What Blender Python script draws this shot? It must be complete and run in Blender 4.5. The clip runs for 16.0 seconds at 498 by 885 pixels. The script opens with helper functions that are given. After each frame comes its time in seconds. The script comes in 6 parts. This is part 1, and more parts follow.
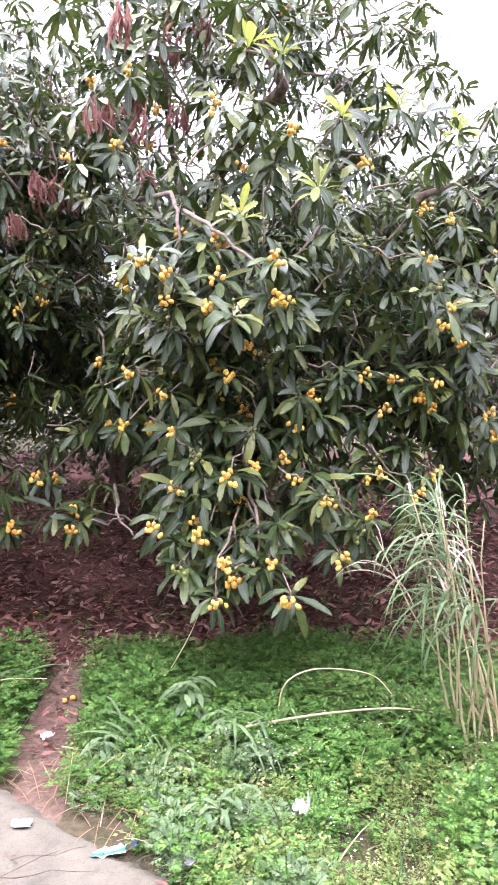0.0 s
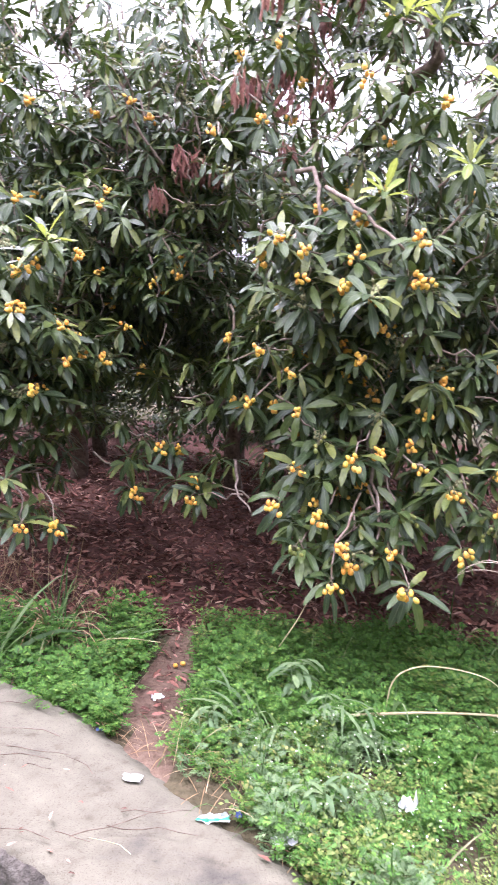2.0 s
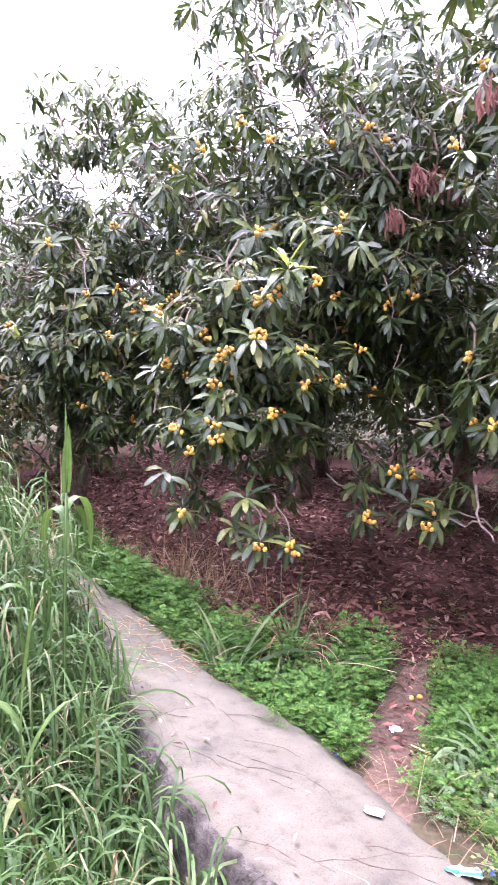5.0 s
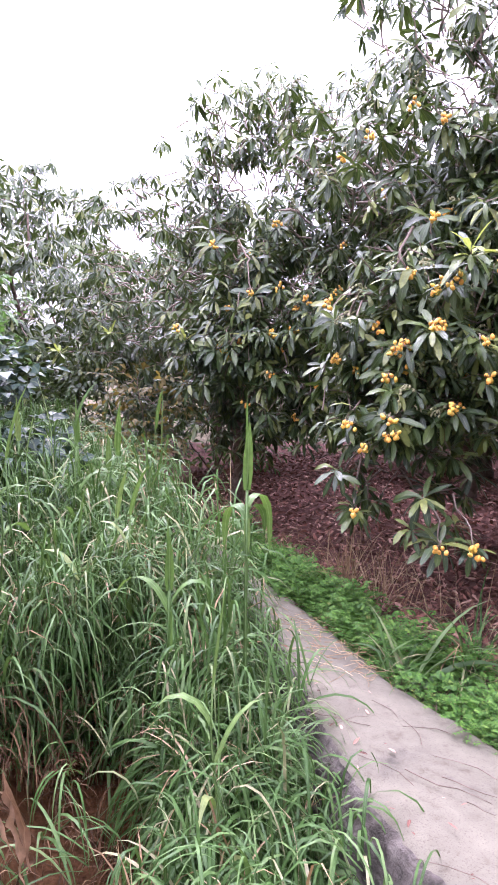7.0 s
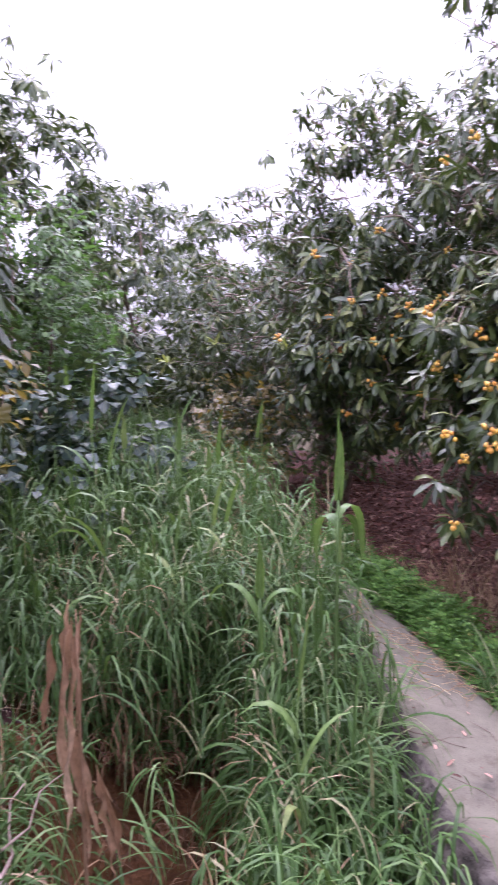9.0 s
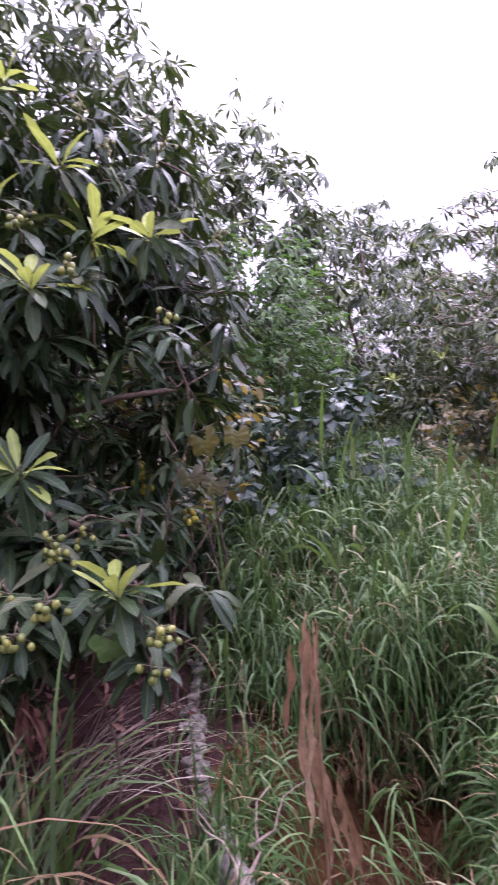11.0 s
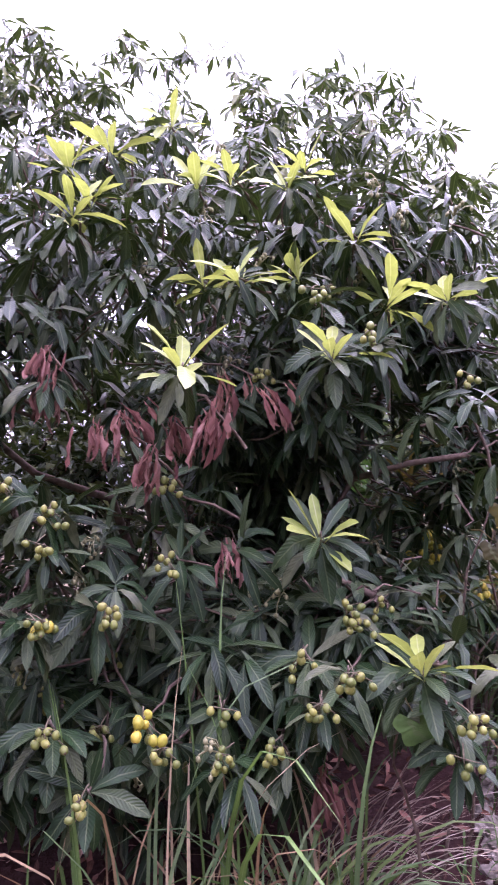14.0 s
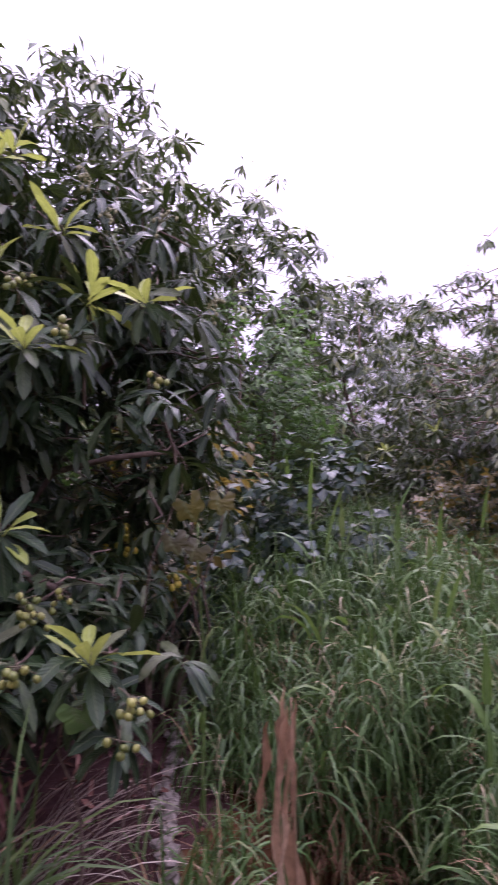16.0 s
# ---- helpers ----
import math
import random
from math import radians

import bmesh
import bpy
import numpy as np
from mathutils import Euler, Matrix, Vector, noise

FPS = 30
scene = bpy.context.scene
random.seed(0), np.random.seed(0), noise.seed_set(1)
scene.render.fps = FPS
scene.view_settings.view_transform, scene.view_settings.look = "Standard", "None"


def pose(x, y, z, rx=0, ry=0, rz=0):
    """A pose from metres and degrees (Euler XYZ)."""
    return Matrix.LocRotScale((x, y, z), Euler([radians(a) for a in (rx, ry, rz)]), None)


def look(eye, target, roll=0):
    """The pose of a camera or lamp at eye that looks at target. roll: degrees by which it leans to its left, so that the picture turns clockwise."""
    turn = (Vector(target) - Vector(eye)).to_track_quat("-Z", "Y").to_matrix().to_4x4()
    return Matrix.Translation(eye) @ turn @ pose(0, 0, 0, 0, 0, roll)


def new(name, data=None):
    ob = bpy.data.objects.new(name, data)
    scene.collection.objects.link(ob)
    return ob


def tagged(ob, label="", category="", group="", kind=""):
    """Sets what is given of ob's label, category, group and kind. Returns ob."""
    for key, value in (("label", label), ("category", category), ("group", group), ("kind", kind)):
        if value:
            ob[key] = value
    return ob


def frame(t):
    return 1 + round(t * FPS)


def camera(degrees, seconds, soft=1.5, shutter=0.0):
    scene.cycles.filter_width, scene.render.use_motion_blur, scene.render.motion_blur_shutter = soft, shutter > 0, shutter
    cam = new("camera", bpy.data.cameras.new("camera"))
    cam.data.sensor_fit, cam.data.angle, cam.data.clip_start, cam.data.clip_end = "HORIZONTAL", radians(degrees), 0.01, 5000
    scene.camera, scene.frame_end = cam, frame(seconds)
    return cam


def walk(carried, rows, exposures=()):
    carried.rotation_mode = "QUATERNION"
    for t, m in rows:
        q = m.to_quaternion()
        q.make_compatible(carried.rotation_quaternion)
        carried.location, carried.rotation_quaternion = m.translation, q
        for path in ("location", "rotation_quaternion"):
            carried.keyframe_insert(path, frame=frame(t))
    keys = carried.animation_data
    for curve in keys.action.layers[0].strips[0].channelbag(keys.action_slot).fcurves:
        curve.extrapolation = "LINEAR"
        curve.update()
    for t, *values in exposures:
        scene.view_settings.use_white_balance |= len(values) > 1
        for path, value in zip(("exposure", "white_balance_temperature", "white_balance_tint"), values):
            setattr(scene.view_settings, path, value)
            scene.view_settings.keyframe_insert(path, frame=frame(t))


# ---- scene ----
# ============ camera and its walk ============
cam = camera(40.0, 16.0, soft=1.1, shutter=0.6)
PATH = [
    (0.0, (0.000, 0.000, 1.500, 84.50, -0.00, 0.00)),
    (0.5, (-0.006, 0.000, 1.501, 84.30, 0.03, 1.30)),
    (1.0, (-0.016, 0.001, 1.499, 84.31, -0.34, 2.75)),
    (1.5, (-0.027, 0.016, 1.500, 81.83, -1.01, 6.22)),
    (2.0, (-0.071, 0.027, 1.501, 82.56, -3.10, 9.54)),
    (2.5, (-0.080, 0.029, 1.503, 82.79, -3.24, 11.26)),
    (3.0, (-0.101, 0.024, 1.509, 83.78, -2.48, 15.10)),
    (3.5, (-0.134, 0.033, 1.504, 83.43, -1.60, 20.33)),
    (6.0, (-0.248, 0.016, 1.497, 83.47, -1.12, 32.91)),
    (6.5, (-0.313, 0.019, 1.486, 82.54, -0.04, 37.73)),
    (7.0, (-0.349, 0.017, 1.478, 83.43, -0.02, 39.23)),
    (7.5, (-0.360, 0.004, 1.476, 83.75, 0.29, 39.41)),
    (8.0, (-0.354, 0.009, 1.470, 82.66, 1.11, 39.65)),
    (8.5, (-0.317, 0.040, 1.476, 83.57, 1.25, 42.94)),
    (9.0, (-0.288, 0.056, 1.486, 84.14, 0.61, 48.39)),
    (9.5, (-0.263, 0.059, 1.487, 84.37, 1.95, 54.02)),
    (12.0, (-0.278, -0.034, 1.474, 89.35, 4.45, 77.96)),
    (12.5, (-0.314, -0.073, 1.487, 91.42, 5.27, 85.48)),
    (13.0, (-0.334, -0.086, 1.493, 93.11, 5.30, 90.60)),
    (13.5, (-0.337, -0.085, 1.494, 93.75, 3.80, 89.80)),
    (14.0, (-0.336, -0.084, 1.494, 93.24, 3.39, 88.40)),
    (14.5, (-0.334, -0.062, 1.492, 92.69, 3.46, 85.09)),
    (15.0, (-0.316, -0.016, 1.486, 92.34, 2.85, 77.89)),
    (15.5, (-0.296, 0.027, 1.482, 92.01, 2.31, 71.90)),
    (16.0, (-0.263, 0.059, 1.487, 91.84, 1.44, 66.63)),
]
walk(cam, [(t, pose(*p)) for t, p in PATH],
     exposures=[(0.0, 2.71, 5850, 30), (2.0, 2.56, 5800, 29), (2.5, 2.86, 5700, 34), (3.5, 2.93, 5690, 43), (6.0, 2.53, 5670, 38), (7.0, 2.47, 5680, 38), (8.5, 2.55, 5680, 38), (9.0, 1.8, 5660, 41), (9.5, 1.72, 5700, 43), (12.0, 1.85, 5630, 52), (14.0, 2.18, 5610, 56), (15.0, 2.16, 5640, 56), (15.5, 1.86, 5690, 57), (16.0, 1.22, 5780, 55)])

# ============ world, sun ============
SUN_EL, SUN_AZ = 55.0, -55.0
world = bpy.data.worlds.new("overcast_sky")
scene.world = world
world.use_nodes = True
wn, wl = world.node_tree.nodes, world.node_tree.links
sky = wn.new("ShaderNodeTexSky")
sky.sky_type, sky.sun_disc = "NISHITA", False
sky.sun_elevation, sky.sun_rotation = radians(SUN_EL), radians(SUN_AZ)
sky.air_density, sky.dust_density = 1.0, 4.0
sky_gain = wn.new("ShaderNodeVectorMath")
sky_gain.operation = "SCALE"
sky_gain.inputs["Scale"].default_value = 0.10
wl.new(sky.outputs[0], sky_gain.inputs[0])
cloud = wn.new("ShaderNodeTexNoise")
cloud.inputs["Scale"].default_value, cloud.inputs["Detail"].default_value = 2.0, 5.0
cloud_ramp = wn.new("ShaderNodeValToRGB")
cloud_ramp.color_ramp.elements[0].position, cloud_ramp.color_ramp.elements[1].position = 0.3, 0.75
cloud_ramp.color_ramp.elements[0].color, cloud_ramp.color_ramp.elements[1].color = (1.02, 1.0, 1.03, 1), (1.3, 1.28, 1.3, 1)
wl.new(cloud.outputs["Fac"], cloud_ramp.inputs[0])
veil = wn.new("ShaderNodeMixRGB")
veil.inputs[0].default_value = 0.88
wl.new(sky_gain.outputs[0], veil.inputs[1])
wl.new(cloud_ramp.outputs[0], veil.inputs[2])
# an overcast sky is about three times brighter overhead than at the horizon
way = wn.new("ShaderNodeTexCoord")
split_way = wn.new("ShaderNodeSeparateXYZ")
wl.new(way.outputs["Generated"], split_way.inputs[0])
lift = wn.new("ShaderNodeMapRange")
lift.inputs["From Min"].default_value, lift.inputs["From Max"].default_value = 0.0, 1.0
lift.inputs["To Min"].default_value, lift.inputs["To Max"].default_value = 0.19, 1.8
wl.new(split_way.outputs[2], lift.inputs["Value"])
grade = wn.new("ShaderNodeVectorMath")
grade.operation = "SCALE"
wl.new(veil.outputs[0], grade.inputs[0])
wl.new(lift.outputs[0], grade.inputs["Scale"])
wl.new(grade.outputs[0], wn["Background"].inputs[0])
wn["Background"].inputs[1].default_value = 1.0

sun = new("sun", bpy.data.lights.new("sun", "SUN"))
sun.data.energy, sun.data.angle, sun.data.color = 0.9, radians(14), (1.0, 0.96, 0.9)
sun_dir = Vector((math.sin(radians(SUN_AZ)) * math.cos(radians(SUN_EL)), math.cos(radians(SUN_AZ)) * math.cos(radians(SUN_EL)), math.sin(radians(SUN_EL))))
sun.matrix_world = look((0, 0, 20), Vector((0, 0, 20)) - sun_dir)

# ============ materials ============


def material(name):
    m = bpy.data.materials.new(name)
    m.use_nodes = True
    nt = m.node_tree
    return m, nt.nodes, nt.links, nt.nodes["Principled BSDF"], nt.nodes["Material Output"]


def ramp(n, stops):
    r = n.new("ShaderNodeValToRGB")
    e = r.color_ramp.elements
    while len(e) < len(stops):
        e.new(0.5)
    for k, (p, c) in zip(e, stops):
        k.position, k.color = p, (*c, 1)
    return r


def noise_node(n, l, scale, detail=4.0, coords="Object", rough=0.6):
    tc = n.new("ShaderNodeTexCoord")
    t = n.new("ShaderNodeTexNoise")
    t.inputs["Scale"].default_value, t.inputs["Detail"].default_value, t.inputs["Roughness"].default_value = scale, detail, rough
    l.new(tc.outputs[coords], t.inputs["Vector"])
    return t


def calc(n, l, op, a, b=None):
    m = n.new("ShaderNodeMath")
    m.operation = op
    for k, v in enumerate((a, b)):
        if v is None:
            continue
        if isinstance(v, (int, float)):
            m.inputs[k].default_value = v
        else:
            l.new(v, m.inputs[k])
    return m.outputs[0]


def blend(n, l, fac, a, b, kind="MIX"):
    m = n.new("ShaderNodeMixRGB")
    m.blend_type = kind
    for k, v in enumerate((fac, a, b)):
        if isinstance(v, (int, float)):
            m.inputs[k].default_value = v
        elif isinstance(v, tuple):
            m.inputs[k].default_value = (*v, 1)
        else:
            l.new(v, m.inputs[k])
    return m.outputs[0]


def bump(n, l, height, strength, distance, bsdf):
    b = n.new("ShaderNodeBump")
    b.inputs["Strength"].default_value, b.inputs["Distance"].default_value = strength, distance
    l.new(height, b.inputs["Height"])
    l.new(b.outputs[0], bsdf.inputs["Normal"])
    return b


def foliage(name, stops, rough=0.45, glow=0.22, through_colour=(0.16, 0.25, 0.04), veins=13.0, vein_bump=0.15, rib=(0.12, 0.15, 0.07), spec=0.5):
    """A leaf: varied from leaf to leaf, with a pale midrib, ribbed by its side veins, letting some light through."""
    m, n, l, b, out = material(name)
    geo, info = n.new("ShaderNodeNewGeometry"), n.new("ShaderNodeObjectInfo")
    pick = calc(n, l, "FRACT", calc(n, l, "ADD", geo.outputs["Random Per Island"], info.outputs["Random"]))
    col = ramp(n, stops)
    l.new(pick, col.inputs[0])
    blot = noise_node(n, l, 38.0, 4.0)
    spots = ramp(n, [(0.35, (0.72, 0.74, 0.7)), (0.65, (1.25, 1.2, 1.15))])
    l.new(blot.outputs["Fac"], spots.inputs[0])
    base = blend(n, l, 1.0, col.outputs[0], spots.outputs[0], "MULTIPLY")
    uv = n.new("ShaderNodeTexCoord")
    sep = n.new("ShaderNodeSeparateXYZ")
    l.new(uv.outputs["UV"], sep.inputs[0])
    side = calc(n, l, "ABSOLUTE", calc(n, l, "SUBTRACT", sep.outputs[0], 0.5))
    ribmask = calc(n, l, "LESS_THAN", side, 0.05)
    base = blend(n, l, calc(n, l, "MULTIPLY", ribmask, 0.55), base, rib)
    l.new(base, b.inputs["Base Color"])
    wave = calc(n, l, "SINE", calc(n, l, "MULTIPLY", calc(n, l, "SUBTRACT", sep.outputs[1], calc(n, l, "MULTIPLY", side, 0.35)), veins * 6.283))
    wave = calc(n, l, "ADD", wave, calc(n, l, "MULTIPLY", ribmask, -2.0))
    bump(n, l, wave, vein_bump, 0.004, b)
    l.new(calc(n, l, "ADD", calc(n, l, "MULTIPLY", blot.outputs["Fac"], 0.25), rough - 0.12), b.inputs["Roughness"])
    b.inputs["Specular IOR Level"].default_value = spec
    tr = n.new("ShaderNodeBsdfTranslucent")
    tr.inputs[0].default_value = (*through_colour, 1)
    mix = n.new("ShaderNodeMixShader")
    mix.inputs[0].default_value = glow
    l.new(b.outputs[0], mix.inputs[1])
    l.new(tr.outputs[0], mix.inputs[2])
    l.new(mix.outputs[0], out.inputs["Surface"])
    return m


M_LEAF = foliage("loquat_leaf", [(0.0, (0.016, 0.032, 0.011)), (0.45, (0.032, 0.058, 0.017)), (0.8, (0.075, 0.108, 0.027)), (1.0, (0.17, 0.19, 0.052))], rough=0.38, glow=0.08, spec=0.4, vein_bump=0.15)
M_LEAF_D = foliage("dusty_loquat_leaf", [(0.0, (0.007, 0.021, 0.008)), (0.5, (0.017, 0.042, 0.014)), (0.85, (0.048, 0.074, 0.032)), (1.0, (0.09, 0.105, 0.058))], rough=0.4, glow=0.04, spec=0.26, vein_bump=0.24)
M_YOUNG = foliage("young_loquat_leaf", [(0.0, (0.18, 0.25, 0.04)), (1.0, (0.34, 0.40, 0.10))], rough=0.5, glow=0.3, through_colour=(0.45, 0.52, 0.1), rib=(0.5, 0.52, 0.25))
M_DEAD = foliage("withered_leaf", [(0.0, (0.10, 0.035, 0.035)), (0.5, (0.25, 0.115, 0.105)), (1.0, (0.42, 0.24, 0.21))], rough=0.75, glow=0.32, through_colour=(0.5, 0.26, 0.2), rib=(0.4, 0.25, 0.2), spec=0.2, vein_bump=0.15)
M_LITTER = foliage("fallen_leaf", [(0.0, (0.04, 0.017, 0.013)), (0.35, (0.125, 0.052, 0.040)), (0.75, (0.26, 0.115, 0.09)), (1.0, (0.46, 0.29, 0.235))], rough=0.7, glow=0.05, through_colour=(0.2, 0.1, 0.05), rib=(0.25, 0.14, 0.1), spec=0.25)
M_BROAD = foliage("broad_leaf", [(0.0, (0.03, 0.07, 0.025)), (1.0, (0.10, 0.19, 0.05))], rough=0.5, glow=0.25, through_colour=(0.15, 0.32, 0.05))
M_BLUE = foliage("blue_green_leaf", [(0.0, (0.014, 0.032, 0.025)), (1.0, (0.042, 0.074, 0.06))], rough=0.42, glow=0.06, spec=0.28)
M_YELLOWING = foliage("yellowing_leaf", [(0.0, (0.04, 0.045, 0.012)), (1.0, (0.14, 0.10, 0.025))], rough=0.5, glow=0.3, through_colour=(0.4, 0.3, 0.05))
M_YELLOW_LEAF = foliage("yellow_lobed_leaf", [(0.0, (0.034, 0.032, 0.006)), (0.6, (0.062, 0.056, 0.009)), (1.0, (0.11, 0.10, 0.015))], rough=0.55, glow=0.12, through_colour=(0.2, 0.18, 0.02), veins=5.0)
M_GRASS = foliage("grass_blade", [(0.0, (0.027, 0.062, 0.015)), (0.55, (0.056, 0.122, 0.030)), (0.9, (0.115, 0.185, 0.065)), (1.0, (0.28, 0.245, 0.15))], rough=0.5, spec=0.2, glow=0.17, through_colour=(0.13, 0.24, 0.045), veins=0.0, vein_bump=0.0, rib=(0.12, 0.16, 0.08))
M_BROWN = foliage("brown_reed_leaf", [(0.0, (0.17, 0.10, 0.062)), (0.6, (0.34, 0.225, 0.145)), (1.0, (0.50, 0.37, 0.26))], rough=0.7, glow=0.12, through_colour=(0.3, 0.17, 0.07), veins=0.0, vein_bump=0.0, rib=(0.3, 0.18, 0.1), spec=0.2)
M_STRAW = foliage("dry_grass", [(0.0, (0.18, 0.11, 0.06)), (0.6, (0.31, 0.215, 0.125)), (1.0, (0.47, 0.38, 0.25))], rough=0.7, glow=0.15, through_colour=(0.4, 0.25, 0.1), veins=0.0, vein_bump=0.0, rib=(0.4, 0.3, 0.2), spec=0.2)
M_STALK = foliage("grey_straw", [(0.0, (0.30, 0.235, 0.185)), (1.0, (0.58, 0.50, 0.43))], rough=0.8, glow=0.05, veins=0.0, vein_bump=0.0, rib=(0.3, 0.25, 0.2), spec=0.15)
M_THATCH = foliage("brown_thatch", [(0.0, (0.04, 0.022, 0.012)), (0.6, (0.11, 0.062, 0.032)), (1.0, (0.22, 0.14, 0.08))], rough=0.8, glow=0.05, through_colour=(0.2, 0.1, 0.04), veins=0.0, vein_bump=0.0, rib=(0.12, 0.07, 0.04), spec=0.15)
M_REED = foliage("reed_leaf", [(0.0, (0.055, 0.115, 0.028)), (0.8, (0.115, 0.19, 0.055)), (1.0, (0.20, 0.23, 0.09))], rough=0.5, glow=0.25, through_colour=(0.15, 0.26, 0.045), veins=0.0, vein_bump=0.0, rib=(0.2, 0.28, 0.12), spec=0.25)
M_WEED = foliage("weed_leaf", [(0.0, (0.032, 0.095, 0.014)), (0.5, (0.07, 0.175, 0.025)), (0.85, (0.115, 0.245, 0.036)), (1.0, (0.17, 0.27, 0.05))], rough=0.65, glow=0.19, through_colour=(0.1, 0.27, 0.035), veins=3.0, vein_bump=0.2, spec=0.36)
M_WEED_LIME = foliage("yellow_green_weed_leaf", [(0.0, (0.08, 0.14, 0.026)), (0.7, (0.16, 0.23, 0.042)), (1.0, (0.30, 0.29, 0.09))], rough=0.6, glow=0.25, through_colour=(0.2, 0.3, 0.04), veins=3.0, vein_bump=0.2)
M_WEED_PALE = foliage("pale_weed_leaf", [(0.0, (0.065, 0.125, 0.05)), (1.0, (0.165, 0.24, 0.105))], rough=0.65, glow=0.25, through_colour=(0.25, 0.4, 0.15), veins=3.0, vein_bump=0.2)


def simple(name, c0, c1, scale, rough, bump_s=0.3, bump_d=0.01, spec=0.4, detail=6.0):
    m, n, l, b, out = material(name)
    t = noise_node(n, l, scale, detail)
    r = ramp(n, [(0.3, c0), (0.7, c1)])
    l.new(t.outputs["Fac"], r.inputs[0])
    info = n.new("ShaderNodeObjectInfo")
    vary = calc(n, l, "ADD", calc(n, l, "MULTIPLY", info.outputs["Random"], 0.3), 0.85)
    l.new(blend(n, l, 1.0, r.outputs[0], vary, "MULTIPLY"), b.inputs["Base Color"])
    b.inputs["Roughness"].default_value, b.inputs["Specular IOR Level"].default_value = rough, spec
    bump(n, l, t.outputs["Fac"], bump_s, bump_d, b)
    return m


M_BARK = simple("loquat_bark", (0.06, 0.040, 0.030), (0.19, 0.14, 0.108), 26.0, 0.85, 0.8, 0.012, 0.2)
M_TWIG = simple("twig_bark", (0.14, 0.10, 0.078), (0.33, 0.26, 0.215), 40.0, 0.8, 0.5, 0.004, 0.2)
M_CANE = simple("dry_cane", (0.36, 0.29, 0.15), (0.6, 0.52, 0.32), 18.0, 0.6, 0.2, 0.003)
M_PLASTIC = simple("white_plastic", (0.42, 0.43, 0.44), (0.66, 0.67, 0.68), 30.0, 0.4, 0.3, 0.004, 0.5)
M_PLASTIC_PALE = simple("flower_petal", (0.6, 0.62, 0.45), (0.78, 0.8, 0.66), 30.0, 0.7, 0.1, 0.001, 0.2)
M_GREENPRINT = simple("green_print", (0.02, 0.25, 0.14), (0.06, 0.38, 0.24), 14.0, 0.35, 0.2, 0.003, 0.5)
M_BLUEPRINT = simple("blue_print", (0.015, 0.03, 0.12), (0.04, 0.08, 0.24), 14.0, 0.35, 0.2, 0.003, 0.5)


def fruit_mat(name, a, b_):
    m, n, l, b, out = material(name)
    info = n.new("ShaderNodeObjectInfo")
    r = ramp(n, [(0.0, a), (1.0, b_)])
    l.new(info.outputs["Random"], r.inputs[0])
    t = noise_node(n, l, 120.0, 3.0)
    sp = ramp(n, [(0.3, (0.8, 0.76, 0.7)), (0.6, (1.08, 1.06, 1.0))])
    l.new(t.outputs["Fac"], sp.inputs[0])
    l.new(blend(n, l, 1.0, r.outputs[0], sp.outputs[0], "MULTIPLY"), b.inputs["Base Color"])
    b.inputs["Roughness"].default_value = 0.5
    b.inputs["Subsurface Weight"].default_value = 0.15
    b.inputs["Subsurface Radius"].default_value = (0.01, 0.006, 0.002)
    return m


M_RIPE = fruit_mat("ripe_loquat", (0.70, 0.32, 0.05), (0.78, 0.49, 0.10))
M_YELLOW = fruit_mat("yellow_loquat", (0.58, 0.38, 0.05), (0.74, 0.48, 0.075))
M_UNRIPE = fruit_mat("green_loquat", (0.13, 0.165, 0.04), (0.27, 0.28, 0.07))
M_TURNING = fruit_mat("turning_loquat", (0.34, 0.33, 0.04), (0.52, 0.42, 0.05))

M_FRUIT_STALK = simple("fruit_stalk_bark", (0.085, 0.07, 0.045), (0.19, 0.16, 0.10), 60.0, 0.8, 0.3, 0.002, 0.2)
M_PALE_FRUIT = simple("pale_young_fruit", (0.13, 0.13, 0.06), (0.28, 0.27, 0.14), 60.0, 0.7, 0.2, 0.002, 0.3)

# concrete
M_CONCRETE, n, l, b, out = material("weathered_concrete")
big, fine, grit = noise_node(n, l, 2.6, 6.0), noise_node(n, l, 14.0, 8.0), noise_node(n, l, 160.0, 3.0)
r1 = ramp(n, [(0.3, (0.064, 0.058, 0.045)), (0.42, (0.120, 0.110, 0.079)), (0.75, (0.157, 0.145, 0.105))])
l.new(big.outputs["Fac"], r1.inputs[0])
r2 = ramp(n, [(0.3, (0.62, 0.58, 0.54)), (0.42, (0.9, 0.885, 0.87)), (0.7, (1.07, 1.06, 1.05))])
l.new(fine.outputs["Fac"], r2.inputs[0])
cc = blend(n, l, 1.0, r1.outputs[0], r2.outputs[0], "MULTIPLY")
r3 = ramp(n, [(0.33, (0.6, 0.56, 0.54)), (0.45, (1.0, 1.0, 1.0))])
l.new(grit.outputs["Fac"], r3.inputs[0])
cc = blend(n, l, 0.8, cc, r3.outputs[0], "MULTIPLY")
l.new(cc, b.inputs["Base Color"])
b.inputs["Roughness"].default_value = 0.88
bump(n, l, calc(n, l, "ADD", fine.outputs["Fac"], calc(n, l, "MULTIPLY", grit.outputs["Fac"], 0.3)), 0.6, 0.012, b)


M_CONCRETE_FACE = simple("stained_concrete_face", (0.032, 0.028, 0.024), (0.21, 0.185, 0.158), 13.0, 0.95, 1.0, 0.04, 0.15, 9.0)


